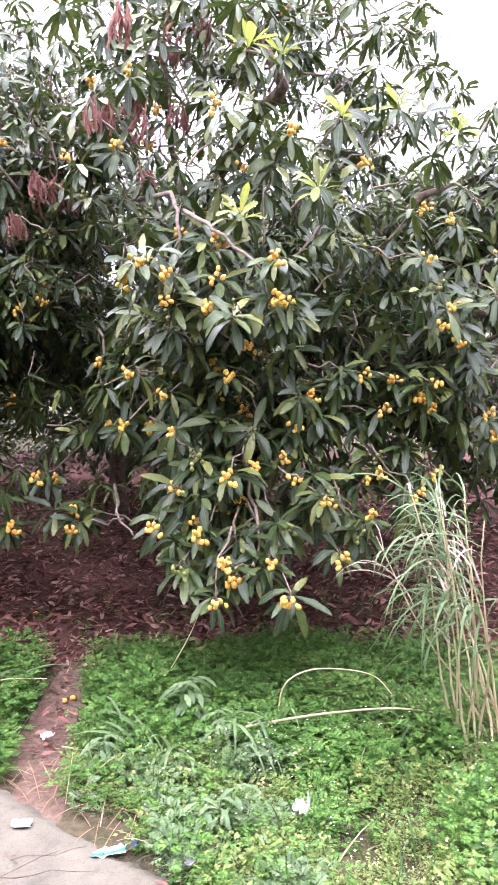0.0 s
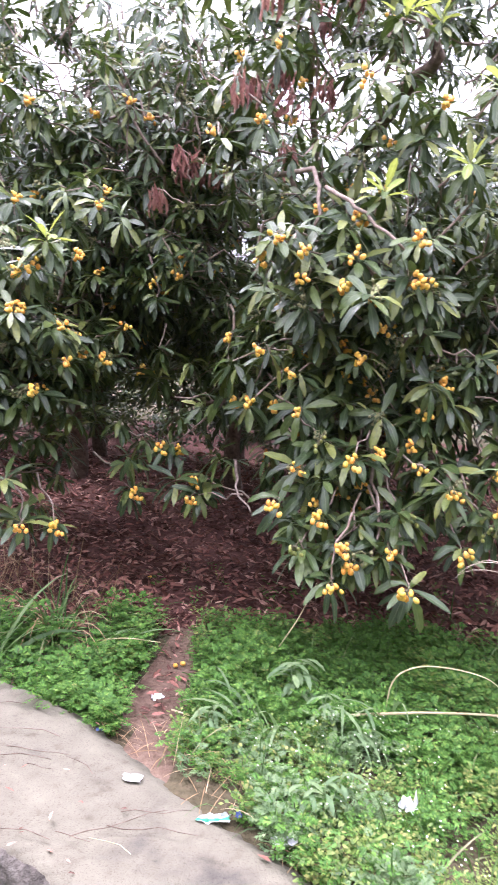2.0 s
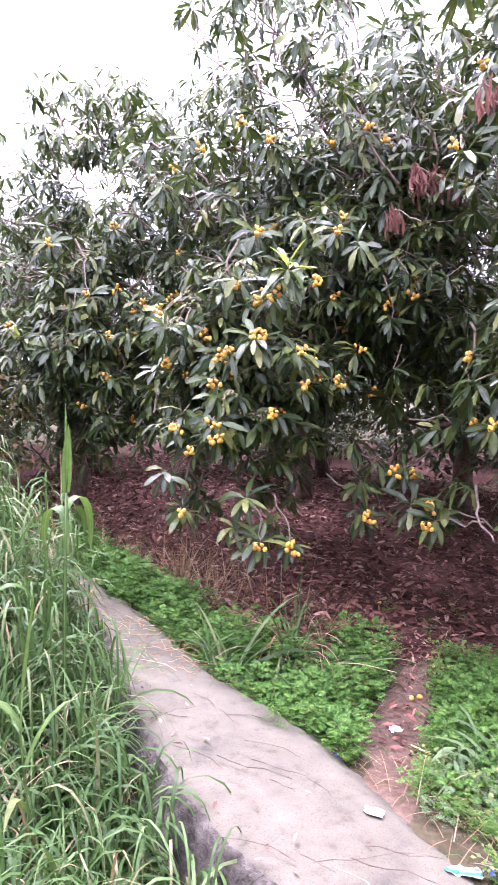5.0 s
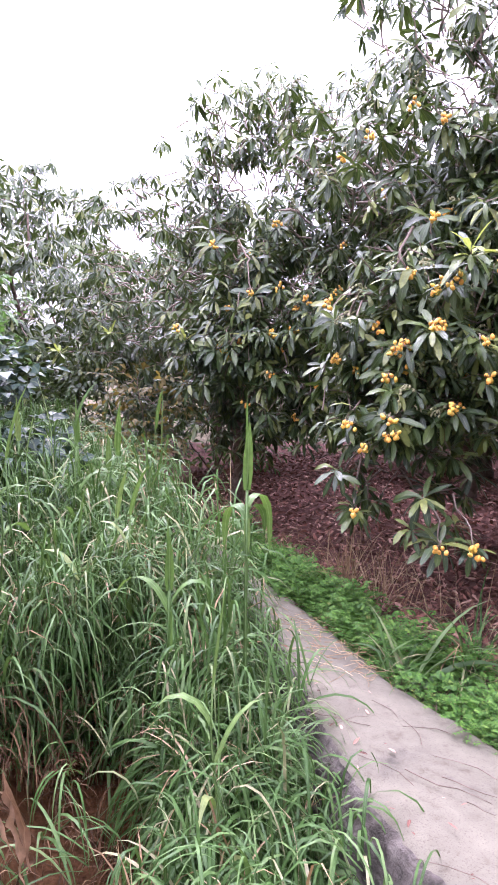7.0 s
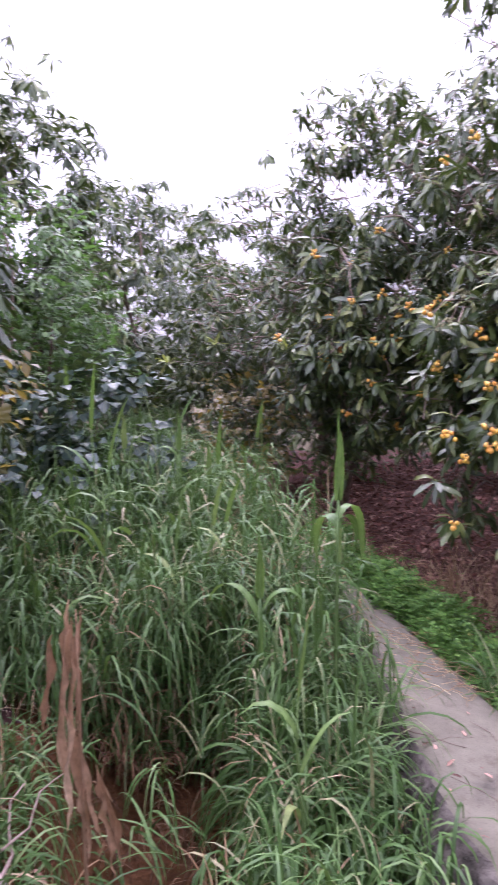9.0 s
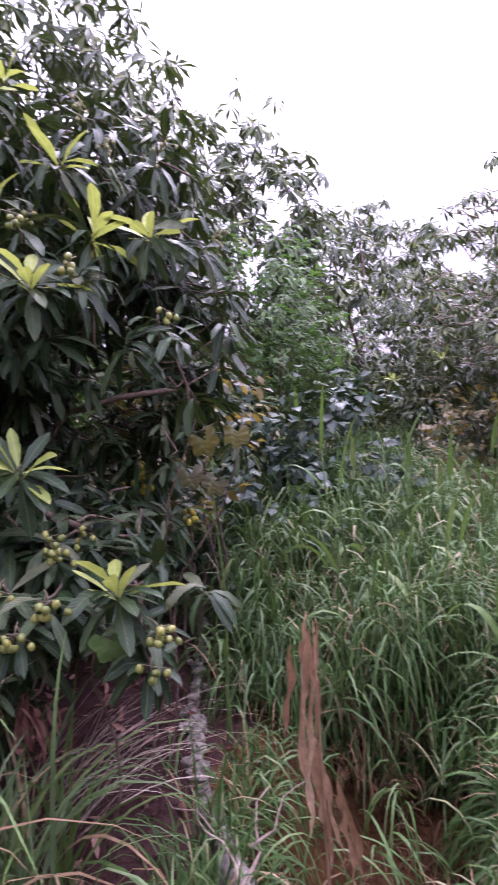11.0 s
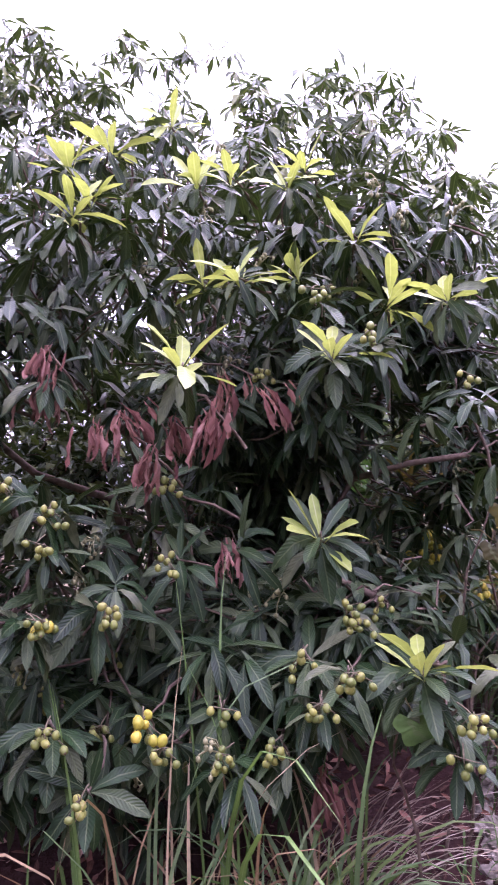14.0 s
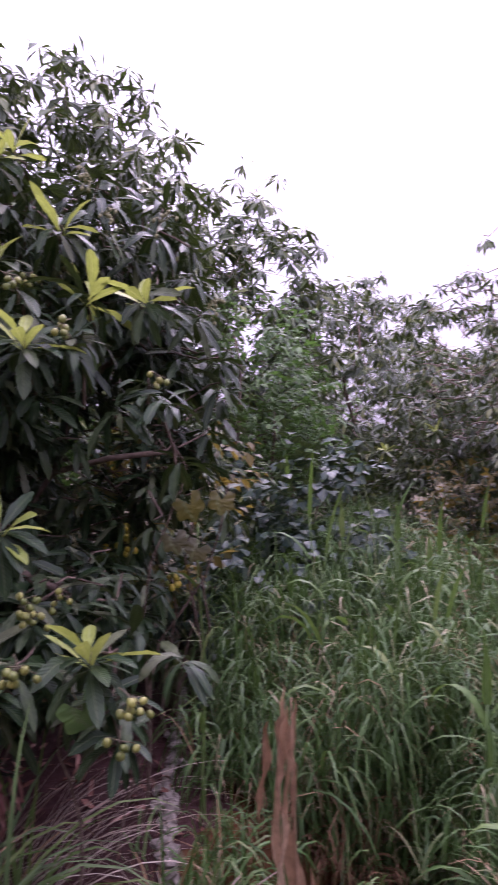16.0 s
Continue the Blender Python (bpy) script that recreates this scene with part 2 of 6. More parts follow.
def soil(name, dark, mid, light):
    m, n, l, b, out = material(name)
    a, f = noise_node(n, l, 1.7, 6.0), noise_node(n, l, 28.0, 8.0)
    r = ramp(n, [(0.3, dark), (0.5, mid), (0.72, light)])
    l.new(calc(n, l, "ADD", calc(n, l, "MULTIPLY", a.outputs["Fac"], 0.5), calc(n, l, "MULTIPLY", f.outputs["Fac"], 0.5)), r.inputs[0])
    l.new(r.outputs[0], b.inputs["Base Color"])
    b.inputs["Roughness"].default_value, b.inputs["Specular IOR Level"].default_value = 0.95, 0.15
    bump(n, l, f.outputs["Fac"], 0.9, 0.03, b)
    return m


M_SOIL_LITTER = soil("leaf_mould_soil", (0.045, 0.02, 0.016), (0.105, 0.047, 0.038), (0.19, 0.092, 0.075))
M_SOIL = soil("ditch_soil", (0.028, 0.013, 0.006), (0.085, 0.038, 0.015), (0.16, 0.08, 0.034))
M_SOIL_GREEN = soil("weedy_soil", (0.035, 0.032, 0.017), (0.085, 0.07, 0.04), (0.16, 0.125, 0.082))
M_SOIL_TRACK = soil("trodden_soil", (0.07, 0.042, 0.03), (0.145, 0.095, 0.068), (0.25, 0.185, 0.135))
M_PALE_CRUMBS = simple("pale_crumbled_concrete", (0.10, 0.085, 0.07), (0.32, 0.285, 0.245), 30.0, 0.92, 0.9, 0.012, 0.2)
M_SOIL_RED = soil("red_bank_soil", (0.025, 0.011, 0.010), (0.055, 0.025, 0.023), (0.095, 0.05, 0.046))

# ============ mesh helpers ============
rng = np.random.default_rng(7)


def fastmesh(name, V, T, UV, mats, midx=None):
    me = bpy.data.meshes.new(name)
    V, T = np.asarray(V, np.float32), np.asarray(T, np.int32)
    me.vertices.add(len(V))
    me.vertices.foreach_set("co", V.ravel())
    me.loops.add(T.size)
    me.loops.foreach_set("vertex_index", T.ravel())
    me.polygons.add(len(T))
    me.polygons.foreach_set("loop_start", np.arange(0, T.size, 3, dtype=np.int32))
    for m in mats:
        me.materials.append(m)
    if midx is not None:
        me.polygons.foreach_set("material_index", np.asarray(midx, np.int32))
    me.polygons.foreach_set("use_smooth", np.ones(len(T), bool))
    me.update(calc_edges=True)
    if UV is not None:
        lay = me.uv_layers.new(name="UVMap")
        lay.data.foreach_set("uv", np.asarray(UV, np.float32)[T.ravel()].ravel())
    return me


def stack(parts):
    """Joins arrays of (V, T, UV)."""
    vs, ts, us, off = [], [], [], 0
    for V, T, U in parts:
        vs.append(V)
        ts.append(np.asarray(T) + off)
        us.append(U)
        off += len(V)
    return np.concatenate(vs), np.concatenate(ts), np.concatenate(us)


def unit(v):
    return v / max(np.linalg.norm(v), 1e-9)


def leaf(L, W, d0, nrm, droop=0.8, fold=0.18, stations=(0.0, 0.2, 0.5, 0.8, 1.0), twist=0.0, root=(0, 0, 0), curl=0.0, peak=1.35):
    """One leaf that starts along d0 with its face towards nrm and bends down with its weight."""
    d, p = unit(np.array(d0, float)), np.array(root, float)
    nrm = np.array(nrm, float)
    V, UV = [], []
    prev = 0.0
    for s in stations:
        step = (s - prev) * L
        prev = s
        d = unit(d + np.array((0, 0, -1.0)) * droop * step / L * 1.6)
        p = p + d * step
        side = unit(np.cross(d, nrm) + 1e-6)
        up = unit(np.cross(side, d))
        a = twist * s
        side = side * math.cos(a) + up * math.sin(a)
        up = np.cross(side, d)
        w = W * 0.5 * (math.sin(math.pi * s ** peak) ** 0.85 if 0 < s < 1 else 0.0)
        if s in (0.0, 1.0):
            V.append(p.copy())
            UV.append((0.5, s))
        else:
            lift = up * w * (fold + curl * s)
            V += [p - side * w + lift, p.copy(), p + side * w + lift]
            UV += [(0, s), (0.5, s), (1, s)]
    k = len(stations) - 2
    T = [(0, 2, 1), (0, 3, 2)]
    for j in range(k - 1):
        a, c = 1 + 3 * j, 4 + 3 * j
        T += [(a, a + 1, c + 1), (a, c + 1, c), (a + 1, a + 2, c + 2), (a + 1, c + 2, c + 1)]
    a = 1 + 3 * (k - 1)
    e = len(V) - 1
    T += [(a, a + 1, e), (a + 1, a + 2, e)]
    return np.array(V), np.array(T), np.array(UV)


def cluster_leaves(r, n, L, W, elev, spread=(42, 118), droop=(0.2, 1.3), low=0, peak=1.35):
    """The leaves of one whorl at a shoot's end; the shoot points to +y, raised by elev degrees."""
    e = radians(elev)
    ax = np.array((0, math.cos(e), math.sin(e)))
    u = np.array((1.0, 0, 0))
    v = np.cross(ax, u)
    out = []
    for k in range(n):
        f = k * 2.39996 + r.uniform(-0.35, 0.35)
        th = radians(spread[0] + (spread[1] - spread[0]) * ((k + 0.5) / n) + r.uniform(-12, 12))
        d = math.cos(th) * ax + math.sin(th) * (math.cos(f) * u + math.sin(f) * v)
        nrm = ax * math.sin(th) + (-math.cos(th)) * (math.cos(f) * u + math.sin(f) * v) + np.array((0, 0, 0.35))
        sc = r.uniform(0.72, 1.15)
        st = ((0.0, 0.2, 0.5, 0.8, 0.93, 1.0), (0.0, 0.6, 1.0), (0.0, 0.35, 0.78, 1.0))[low]
        root = -ax * r.uniform(0, 0.05)
        out.append(leaf(L * sc, W * sc * r.uniform(0.85, 1.15), d, nrm, r.uniform(*droop), 0.2, st, r.uniform(-0.5, 0.5), root, r.uniform(-0.1, 0.25), peak))
    return out


def tube(pts, radii, sides=6, cap=True):
    """A tapered tube along points."""
    pts = [np.array(p, float) for p in pts]
    V, T, UV = [], [], []
    ref = np.array((0.3, 0.2, 0.93))
    for i, p in enumerate(pts):
        d = unit(pts[min(i + 1, len(pts) - 1)] - pts[max(i - 1, 0)])
        s = unit(np.cross(d, ref) if abs(d @ unit(ref)) < 0.95 else np.cross(d, (1, 0, 0)))
        q = np.cross(s, d)
        for k in range(sides):
            a = 2 * math.pi * k / sides
            V.append(p + (math.cos(a) * s + math.sin(a) * q) * radii[i])
            UV.append((k / sides, i / max(1, len(pts) - 1)))
    for i in range(len(pts) - 1):
        for k in range(sides):
            a, b_ = i * sides + k, i * sides + (k + 1) % sides
            T += [(a, b_, b_ + sides), (a, b_ + sides, a + sides)]
    if cap:
        V.append(pts[-1])
        UV.append((0.5, 1))
        o = (len(pts) - 1) * sides
        T += [(o + k, o + (k + 1) % sides, len(V) - 1) for k in range(sides)]
    return np.array(V), np.array(T), np.array(UV)


def crooked(r, a, b_, n=7, wob=0.08, sag=0.0):
    """A bent way from a to b."""
    a, b_ = np.array(a, float), np.array(b_, float)
    L = np.linalg.norm(b_ - a)
    ph = r.uniform(0, 6.28, 6)
    pts = []
    for i in range(n):
        s = i / (n - 1)
        m = math.sin(math.pi * s)
        off = np.array([math.sin(ph[k] + s * (4 + 2 * k)) for k in range(3)]) * wob * L * m
        pts.append(a + (b_ - a) * s + off + np.array((0, 0, sag * L * m)))
    return pts


BASE = {}


def thing(name, base, label, category, group="", kind=""):
    ob = new(name)
    ob.location = base
    ob.empty_display_size = 0.1
    BASE[ob.name] = Matrix.Translation(base).inverted()
    return tagged(ob, label, category, group, kind)


def put(name, me, parent, label="", m=None, kind=""):
    """One mesh as a part of a thing; m is its place in the world."""
    ob = new(name, me)
    ob.parent = parent
    ob.matrix_parent_inverse = BASE[parent.name]
    if m is not None:
        ob.matrix_basis = m
    if label:
        ob["label"] = label
    if kind:
        ob["kind"] = kind
    return ob


# ============ ground ============
PATH_RIGHT = [(-4.6, 4.35), (-3.6, 3.85), (-2.93, 3.44), (-2.27, 3.08), (-1.66, 2.71), (-0.96, 2.41), (-0.45, 2.05), (-0.22, 1.9), (0.15, 1.58), (0.5, 1.0), (0.62, 0.0), (0.62, -1.2)]
PATH_LEFT = [(-4.9, 4.0), (-3.9, 3.5), (-3.2, 3.2), (-2.72, 3.05), (-2.18, 2.6), (-1.82, 2.28), (-1.5, 2.02), (-1.3, 1.89), (-1.03, 1.74), (-0.81, 1.64), (-0.64, 1.45), (-0.55, 1.1), (-0.5, 0.3), (-0.5, -1.2)]


def smooth(a, b_, x):
    t = np.clip((x - a) / (b_ - a), 0, 1)
    return t * t * (3 - 2 * t)


def wavy(x, y):
    return 0.5 * np.sin(1.7 * x + 0.6 * y + 0.4) + 0.3 * np.sin(2.9 * y - 1.3 * x + 1.0) + 0.2 * np.sin(5.3 * x + 4.1 * y)


AL, AC, A0 = np.array((-0.76, 0.65)), np.array((-0.65, -0.76)), np.array((-1.18, 1.76))


def ditch_coords(x, y):
    dx, dy = x - A0[0], y - A0[1]
    return dx * AL[0] + dy * AL[1], dx * AC[0] + dy * AC[1]


def height(x, y):
    x, y = np.asarray(x, float), np.asarray(y, float)
    along, across = ditch_coords(x, y)
    dig = smooth(-0.16, 0.16, across) * (1 - smooth(1.15, 1.75, across)) * smooth(-1.35, -0.7, along) * (1 - smooth(6.5, 9.0, along))
    far = np.hypot(x, y - 3)
    return -0.48 * dig + 0.03 * wavy(x, y) * (1 - smooth(20, 60, far)) - 0.01


def side_of(line, x, y):
    """Signed distance across a line from left to right of the walk towards the camera."""
    best, sign = 9e9, 1.0
    for (ax, ay), (bx, by) in zip(line, line[1:]):
        ux, uy = bx - ax, by - ay
        L2 = ux * ux + uy * uy
        s = min(1, max(0, ((x - ax) * ux + (y - ay) * uy) / L2))
        px, py = ax + s * ux, ay + s * uy
        d = math.hypot(x - px, y - py)
        if d < best:
            best, sign = d, 1.0 if ux * (y - ay) - uy * (x - ax) > 0 else -1.0
    return best * sign


def on_path(x, y, grow=0.0):
    return side_of(PATH_RIGHT, x, y) < grow and side_of(PATH_LEFT, x, y) > -grow


def litter_edge(x):
    """Where the fallen leaves begin, ahead of the path."""
    return 3.64 + 0.13 * math.sin(2.3 * x + 0.5) + 0.07 * math.sin(7.1 * x) + (0.42 * (-1.65 - x) if x < -1.65 else 0) - max(0, x - 0.9) * 0.1


def is_track(x, y):
    return abs(x + 0.81 + 0.145 * (y - 2.55)) < 0.125 + 0.03 * math.sin(5 * y) and 2.2 < y < 3.9


def region(x, y):
    """0 fallen leaves, 1 bare ditch soil, 2 weedy soil, 3 red soil under the bush."""
    if math.hypot(x, y) > (13.5 if y > 5 else 12.5):
        return 2
    jag = 0.12 * noise.noise(Vector((x * 2.2, y * 2.2, 0.5)))
    if side_of(PATH_RIGHT, x, y) > -0.12 and y > -0.5:
        return 0 if y > litter_edge(x) + jag or x < -1.45 and side_of(PATH_RIGHT, x, y) > 0.48 + jag else 4 if is_track(x, y) else 2
    along, across = ditch_coords(x, y)
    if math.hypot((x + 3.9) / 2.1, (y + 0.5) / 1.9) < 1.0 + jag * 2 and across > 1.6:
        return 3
    if -0.4 + jag < across < 1.8 + jag and along > -1.4 + jag:
        return 1
    return 2


near = np.arange(-9.0, 6.01, 0.11)
xs = np.concatenate([[-400, -150, -60, -30, -20, -15, -12, -10.5], near, [7, 9, 12, 20, 30, 60, 150, 400]])
near_y = np.arange(-3.0, 11.01, 0.11)
ys = np.concatenate([[-400, -150, -60, -30, -15, -8, -5], near_y, [12, 13.5, 16, 20, 30, 60, 150, 400]])
GX, GY = np.meshgrid(xs, ys, indexing="ij")
GZ = height(GX, GY)
V = np.stack([GX, GY, GZ], -1).reshape(-1, 3)
nx, ny = len(xs), len(ys)
I, J = np.meshgrid(np.arange(nx - 1), np.arange(ny - 1), indexing="ij")
a0 = (I * ny + J).ravel()
T = np.concatenate([np.stack([a0, a0 + ny, a0 + ny + 1], 1), np.stack([a0, a0 + ny + 1, a0 + 1], 1)])
cx, cy = (xs[:-1] + xs[1:]) / 2, (ys[:-1] + ys[1:]) / 2
reg = np.array([[region(x, y) for y in cy] for x in cx]).ravel()
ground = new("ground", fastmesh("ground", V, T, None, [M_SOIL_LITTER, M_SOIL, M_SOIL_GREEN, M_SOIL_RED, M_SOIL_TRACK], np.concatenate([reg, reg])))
tagged(ground, "brown earth under an orchard with a grassy ditch", "ground", kind="structure")


# concrete path: a cast slab with crumbled edges
def lerp_line(line, n):
    P = np.array(line)
    L = np.r_[0, np.cumsum(np.hypot(*np.diff(P, axis=0).T))]
    s = np.linspace(0, L[-1], n)
    return np.stack([np.interp(s, L, P[:, 0]), np.interp(s, L, P[:, 1])], 1)


NS, NA = 420, 11
R_, L_ = lerp_line(PATH_RIGHT, NS), lerp_line(PATH_LEFT, NS)


def crumble(i, row, scale):
    """Uneven by a broad and a fine measure, alike from one place to the next."""
    return scale * (noise.noise(Vector((i * 0.045, row * 3.7, 1.0))) + 0.5 * noise.noise(Vector((i * 0.19, row * 5.1, 2.0))) + 0.3 * noise.noise(Vector((i * 0.6, row * 2.3, 3.0))))


V, T = [], []
for i in range(NS):
    dirv = (R_[i] - L_[i]) / np.linalg.norm(R_[i] - L_[i])
    pr, pl = R_[i] + dirv * crumble(i, 1, 0.05), L_[i] - dirv * crumble(i, 2, 0.045)
    zt = 0.035 + 0.012 * math.sin(i * 0.075)
    for out_, zz, rough_ in ((0.19, -0.62, 0.03), (0.13, -0.34, 0.045), (0.085, -0.15, 0.045), (0.035, -0.035, 0.03)):
        V.append((*(pl - dirv * (out_ + crumble(i, 10 + out_ * 100, rough_))), zz + crumble(i, 20 + out_ * 90, 0.02)))
    for k in range(NA):
        s = k / (NA - 1)
        q = pl + (pr - pl) * s
        edge = 0.012 + abs(crumble(i, 3, 0.03)) if k == 0 else 0.018 + abs(crumble(i, 4, 0.02)) if k == NA - 1 else 0.0
        V.append((*q, zt - edge + crumble(i, 30 + k * 0.2, 0.008)))
    V.append((*(pr + dirv * 0.02), -0.25))
row = NA + 5
for i in range(NS - 1):
    for k in range(row - 1):
        p = i * row + k
        T += [(p, p + 1, p + row + 1), (p, p + row + 1, p + row)]
slab = new("concrete_path", fastmesh("concrete_path", V, T, None, [M_CONCRETE, M_CONCRETE_FACE], [1 if (k // 2) % (row - 1) in (0, 1, 2, 3, row - 2) else 0 for k in range(len(T))]))
tagged(slab, "weathered pale concrete footpath with crumbling stained edges", "path", kind="structure")

# the ditch's other lip: a thin crumbled concrete edge
LIP = lerp_line([(-1.75, 0.68), (-2.13, 0.71), (-2.67, 0.77), (-3.12, 0.86), (-3.98, 1.18), (-4.7, 1.46)], 110)
V, T = [], []
for i, (x, y) in enumerate(LIP):
    t0, t1 = LIP[max(i - 1, 0)], LIP[min(i + 1, 109)]
    across = np.array((-(t1 - t0)[1], (t1 - t0)[0])) / np.linalg.norm(t1 - t0) * -1.0
    a, w, z = crumble(i * 2.0, 52, 0.02), 0.042 + crumble(i * 2.0, 50, 0.016), 0.02 + crumble(i * 2.0, 51, 0.012)
    for off, zz in ((-w, -0.12), (-w * 0.8, z - 0.015), (0.0, z), (w * 0.7, z - 0.008), (w + 0.02 * rng.random(), -0.07), (w + 0.05, -0.4)):
        V.append((*(np.array((x, y)) + across * (off + a)), zz + rng.normal(0, 0.003)))
for i in range(109):
    for k in range(5):
        p = i * 6 + k
        T += [(p, p + 6, p + 7), (p, p + 7, p + 1)]
lip = new("ditch_kerb", fastmesh("ditch_kerb", V, T, None, [M_PALE_CRUMBS, M_CONCRETE_FACE], [1 if (k // 2) % 5 in (3, 4) else 0 for k in range(len(T))]))
tagged(lip, "thin crumbled pale concrete edge along the ditch", "kerb", kind="structure")

# ============ plant parts ============
LEAF_SETS = []
for k in range(10):
    r = np.random.default_rng(100 + k)
    LEAF_SETS.append(cluster_leaves(r, int(r.integers(12, 17)), 0.175, 0.043, float(r.uniform(35, 85))))
LOW_SETS = []
for k in range(8):
    r = np.random.default_rng(200 + k)
    LOW_SETS.append(stack(cluster_leaves(r, 11, 0.18, 0.042, float(r.uniform(25, 80)), low=1)))
JOINED = [stack(s) for s in LEAF_SETS]
MID_SETS, HANG_SETS, HANG_MID = [], [], []
for k in range(10):
    r = np.random.default_rng(100 + k)
    MID_SETS.append(stack(cluster_leaves(r, int(r.integers(12, 17)), 0.175, 0.044, float(r.uniform(35, 85)), low=2)))
    for store, fine_ in ((HANG_SETS, 0), (HANG_MID, 2)):
        r = np.random.default_rng(150 + k)
        store.append(stack(cluster_leaves(r, int(r.integers(10, 15)), 0.190, 0.042, float(r.uniform(45, 88)), spread=(40, 114), droop=(0.3, 1.45), low=fine_)))
YOUNG = []
for k in range(4):
    r = np.random.default_rng(300 + k)
    YOUNG.append(stack(cluster_leaves(r, int(r.integers(7, 10)), 0.2, 0.056, 84, spread=(20, 78), droop=(0.1, 0.6), peak=1.65)))
WITHER = []
for k in range(4):
    r = np.random.default_rng(400 + k)
    dry = []
    for _ in range(int(r.integers(10, 17))):
        V, T, U = leaf(r.uniform(0.09, 0.18), r.uniform(0.010, 0.02), (r.normal(0, 0.45), r.normal(0, 0.45), -0.6), (r.normal(0, 1), r.normal(0, 1), 0.2), 2.2, 1.7,
                       twist=r.uniform(-3.0, 3.0), root=(r.normal(0, 0.03), r.normal(0, 0.03), r.normal(0, 0.025)), curl=1.0, stations=(0.0, 0.12, 0.28, 0.45, 0.62, 0.78, 0.9, 1.0))
        dry.append((V + r.normal(0, 0.0032, V.shape), T, U))
    WITHER.append(stack(dry))

twig_me = {}


def stem_mesh(kind):
    if kind not in twig_me:
        V, T, U = tube([(0.01, -0.05, -0.07), (-0.005, -0.03, -0.035), (0, 0, 0.0), (0, 0.01, 0.015)], [0.004, 0.0038, 0.0035, 0.003], 5)
        twig_me[kind] = fastmesh("shoot", V, T, U, [M_TWIG])
    return twig_me[kind]


def fruit_mesh(name, mat, r, long):
    """A plump egg-shaped fruit with a small dark navel at its lower end."""
    V, T, UV, idx = [], [], [], []
    angles, seg = (0.0, 0.09, 0.28, 0.5, 0.72, 0.9, 1.0), 8
    rings = len(angles) - 1
    for i, s in enumerate(angles):
        a = math.pi * s
        rad = r * math.sin(a) * (1.0 + 0.12 * math.cos(a)) if 0 < i < rings else 0.0
        z = -r * long * math.cos(a)
        if i == rings:
            z -= 0.12 * r
        for k in range(seg):
            f = 2 * math.pi * k / seg
            V.append((rad * math.cos(f), rad * math.sin(f), z))
            UV.append((k / seg, s))
    for i in range(rings):
        for k in range(seg):
            p, q = i * seg + k, i * seg + (k + 1) % seg
            if i > 0:
                T.append((p, q, q + seg))
                idx.append(0)
            if i < rings - 1:
                T.append((p, q + seg, p + seg))
                idx.append(1 if i == 0 else 0)
    return fastmesh(name, V, T, UV, [mat, M_BARK], idx)


FRUIT = {"ripe": [fruit_mesh("loquat_fruit", M_RIPE, 0.0142, 1.3), fruit_mesh("loquat_fruit", M_YELLOW, 0.0135, 1.35)],
         "yellow": [fruit_mesh("loquat_fruit", M_TURNING, 0.0145, 1.2), fruit_mesh("loquat_fruit", M_UNRIPE, 0.0125, 1.15)],
         "green": [fruit_mesh("loquat_fruit", M_UNRIPE, 0.0125, 1.15), fruit_mesh("loquat_fruit", M_UNRIPE, 0.0115, 1.2)]}
BUNCH = []
for k in range(7):
    r = np.random.default_rng(500 + k)
    nf = int(r.integers(4, 9))
    spots, tubes = [], [tube([(0, -0.01, 0.03), (0, 0.02, 0.02), (0, 0.045, 0.004)], [0.0026, 0.0024, 0.002], 5)]
    for j in range(nf):
        for _ in range(60):
            q = np.array((r.normal(0, 0.019), 0.042 + r.normal(0, 0.014), -0.014 + r.normal(0, 0.018)))
            if all(np.linalg.norm(q - s) > 0.0225 for s in spots):
                break
        spots.append(q)
        tubes.append(tube([(0, 0.04, 0.01), tuple(q * 0.5 + np.array((0, 0.02, 0.012))), tuple(q + np.array((0, 0, 0.014)))], [0.002, 0.0017, 0.0015], 4))
    V, T, U = stack(tubes)
    BUNCH.append((spots, fastmesh("fruit_stalk", V, T, U, [M_FRUIT_STALK])))


def add_fruit(tree, p, yaw, kind, r, size=1.0):
    spots, stalk = BUNCH[int(r.integers(len(BUNCH)))]
    m = Matrix.Translation(p) @ Matrix.Rotation(yaw, 4, "Z") @ Matrix.Scale(r.uniform(0.85, 1.02) * size, 4)
    ob = put("fruit_stalk", stalk, tree, "", m)
    for q in spots:
        f = new("fruit", FRUIT[kind][0 if r.random() < 0.68 else 1])
        f.parent = ob
        f.matrix_basis = Matrix.Translation(q) @ Euler((r.normal(0, 0.5), r.normal(0, 0.5), r.uniform(0, 6))).to_matrix().to_4x4() @ Matrix.Scale(r.uniform(0.85, 1.1), 4)
    return ob


BERRIES = []
for k in range(5):
    r = np.random.default_rng(560 + k)
    bits = []
    for j in range(7):
        q = np.array((r.normal(0, 0.028), 0.05 + r.normal(0, 0.02), r.normal(0, 0.022)))
        bits.append(tube([(0, 0, 0), tuple(q * 0.6 + np.array((0, 0, 0.012))), tuple(q)], [0.003, 0.0026, 0.002], 3, False))
        ring = []
        for s_, f_ in ((0.0, 0.0), (0.3, 0.85), (0.7, 0.9), (1.0, 0.0)):
            ring.append((q + np.array((0, 0, -0.02 * s_)), max(0.0006, 0.0085 * f_)))
        bits.append(tube([a for a, _ in ring], [b_ for _, b_ in ring], 4, False))
    BERRIES.append(stack(bits))

CLUSTER_ME, SINGLE_ME, YOUNG_ME, WITHER_ME = {}, {}, {}, {}


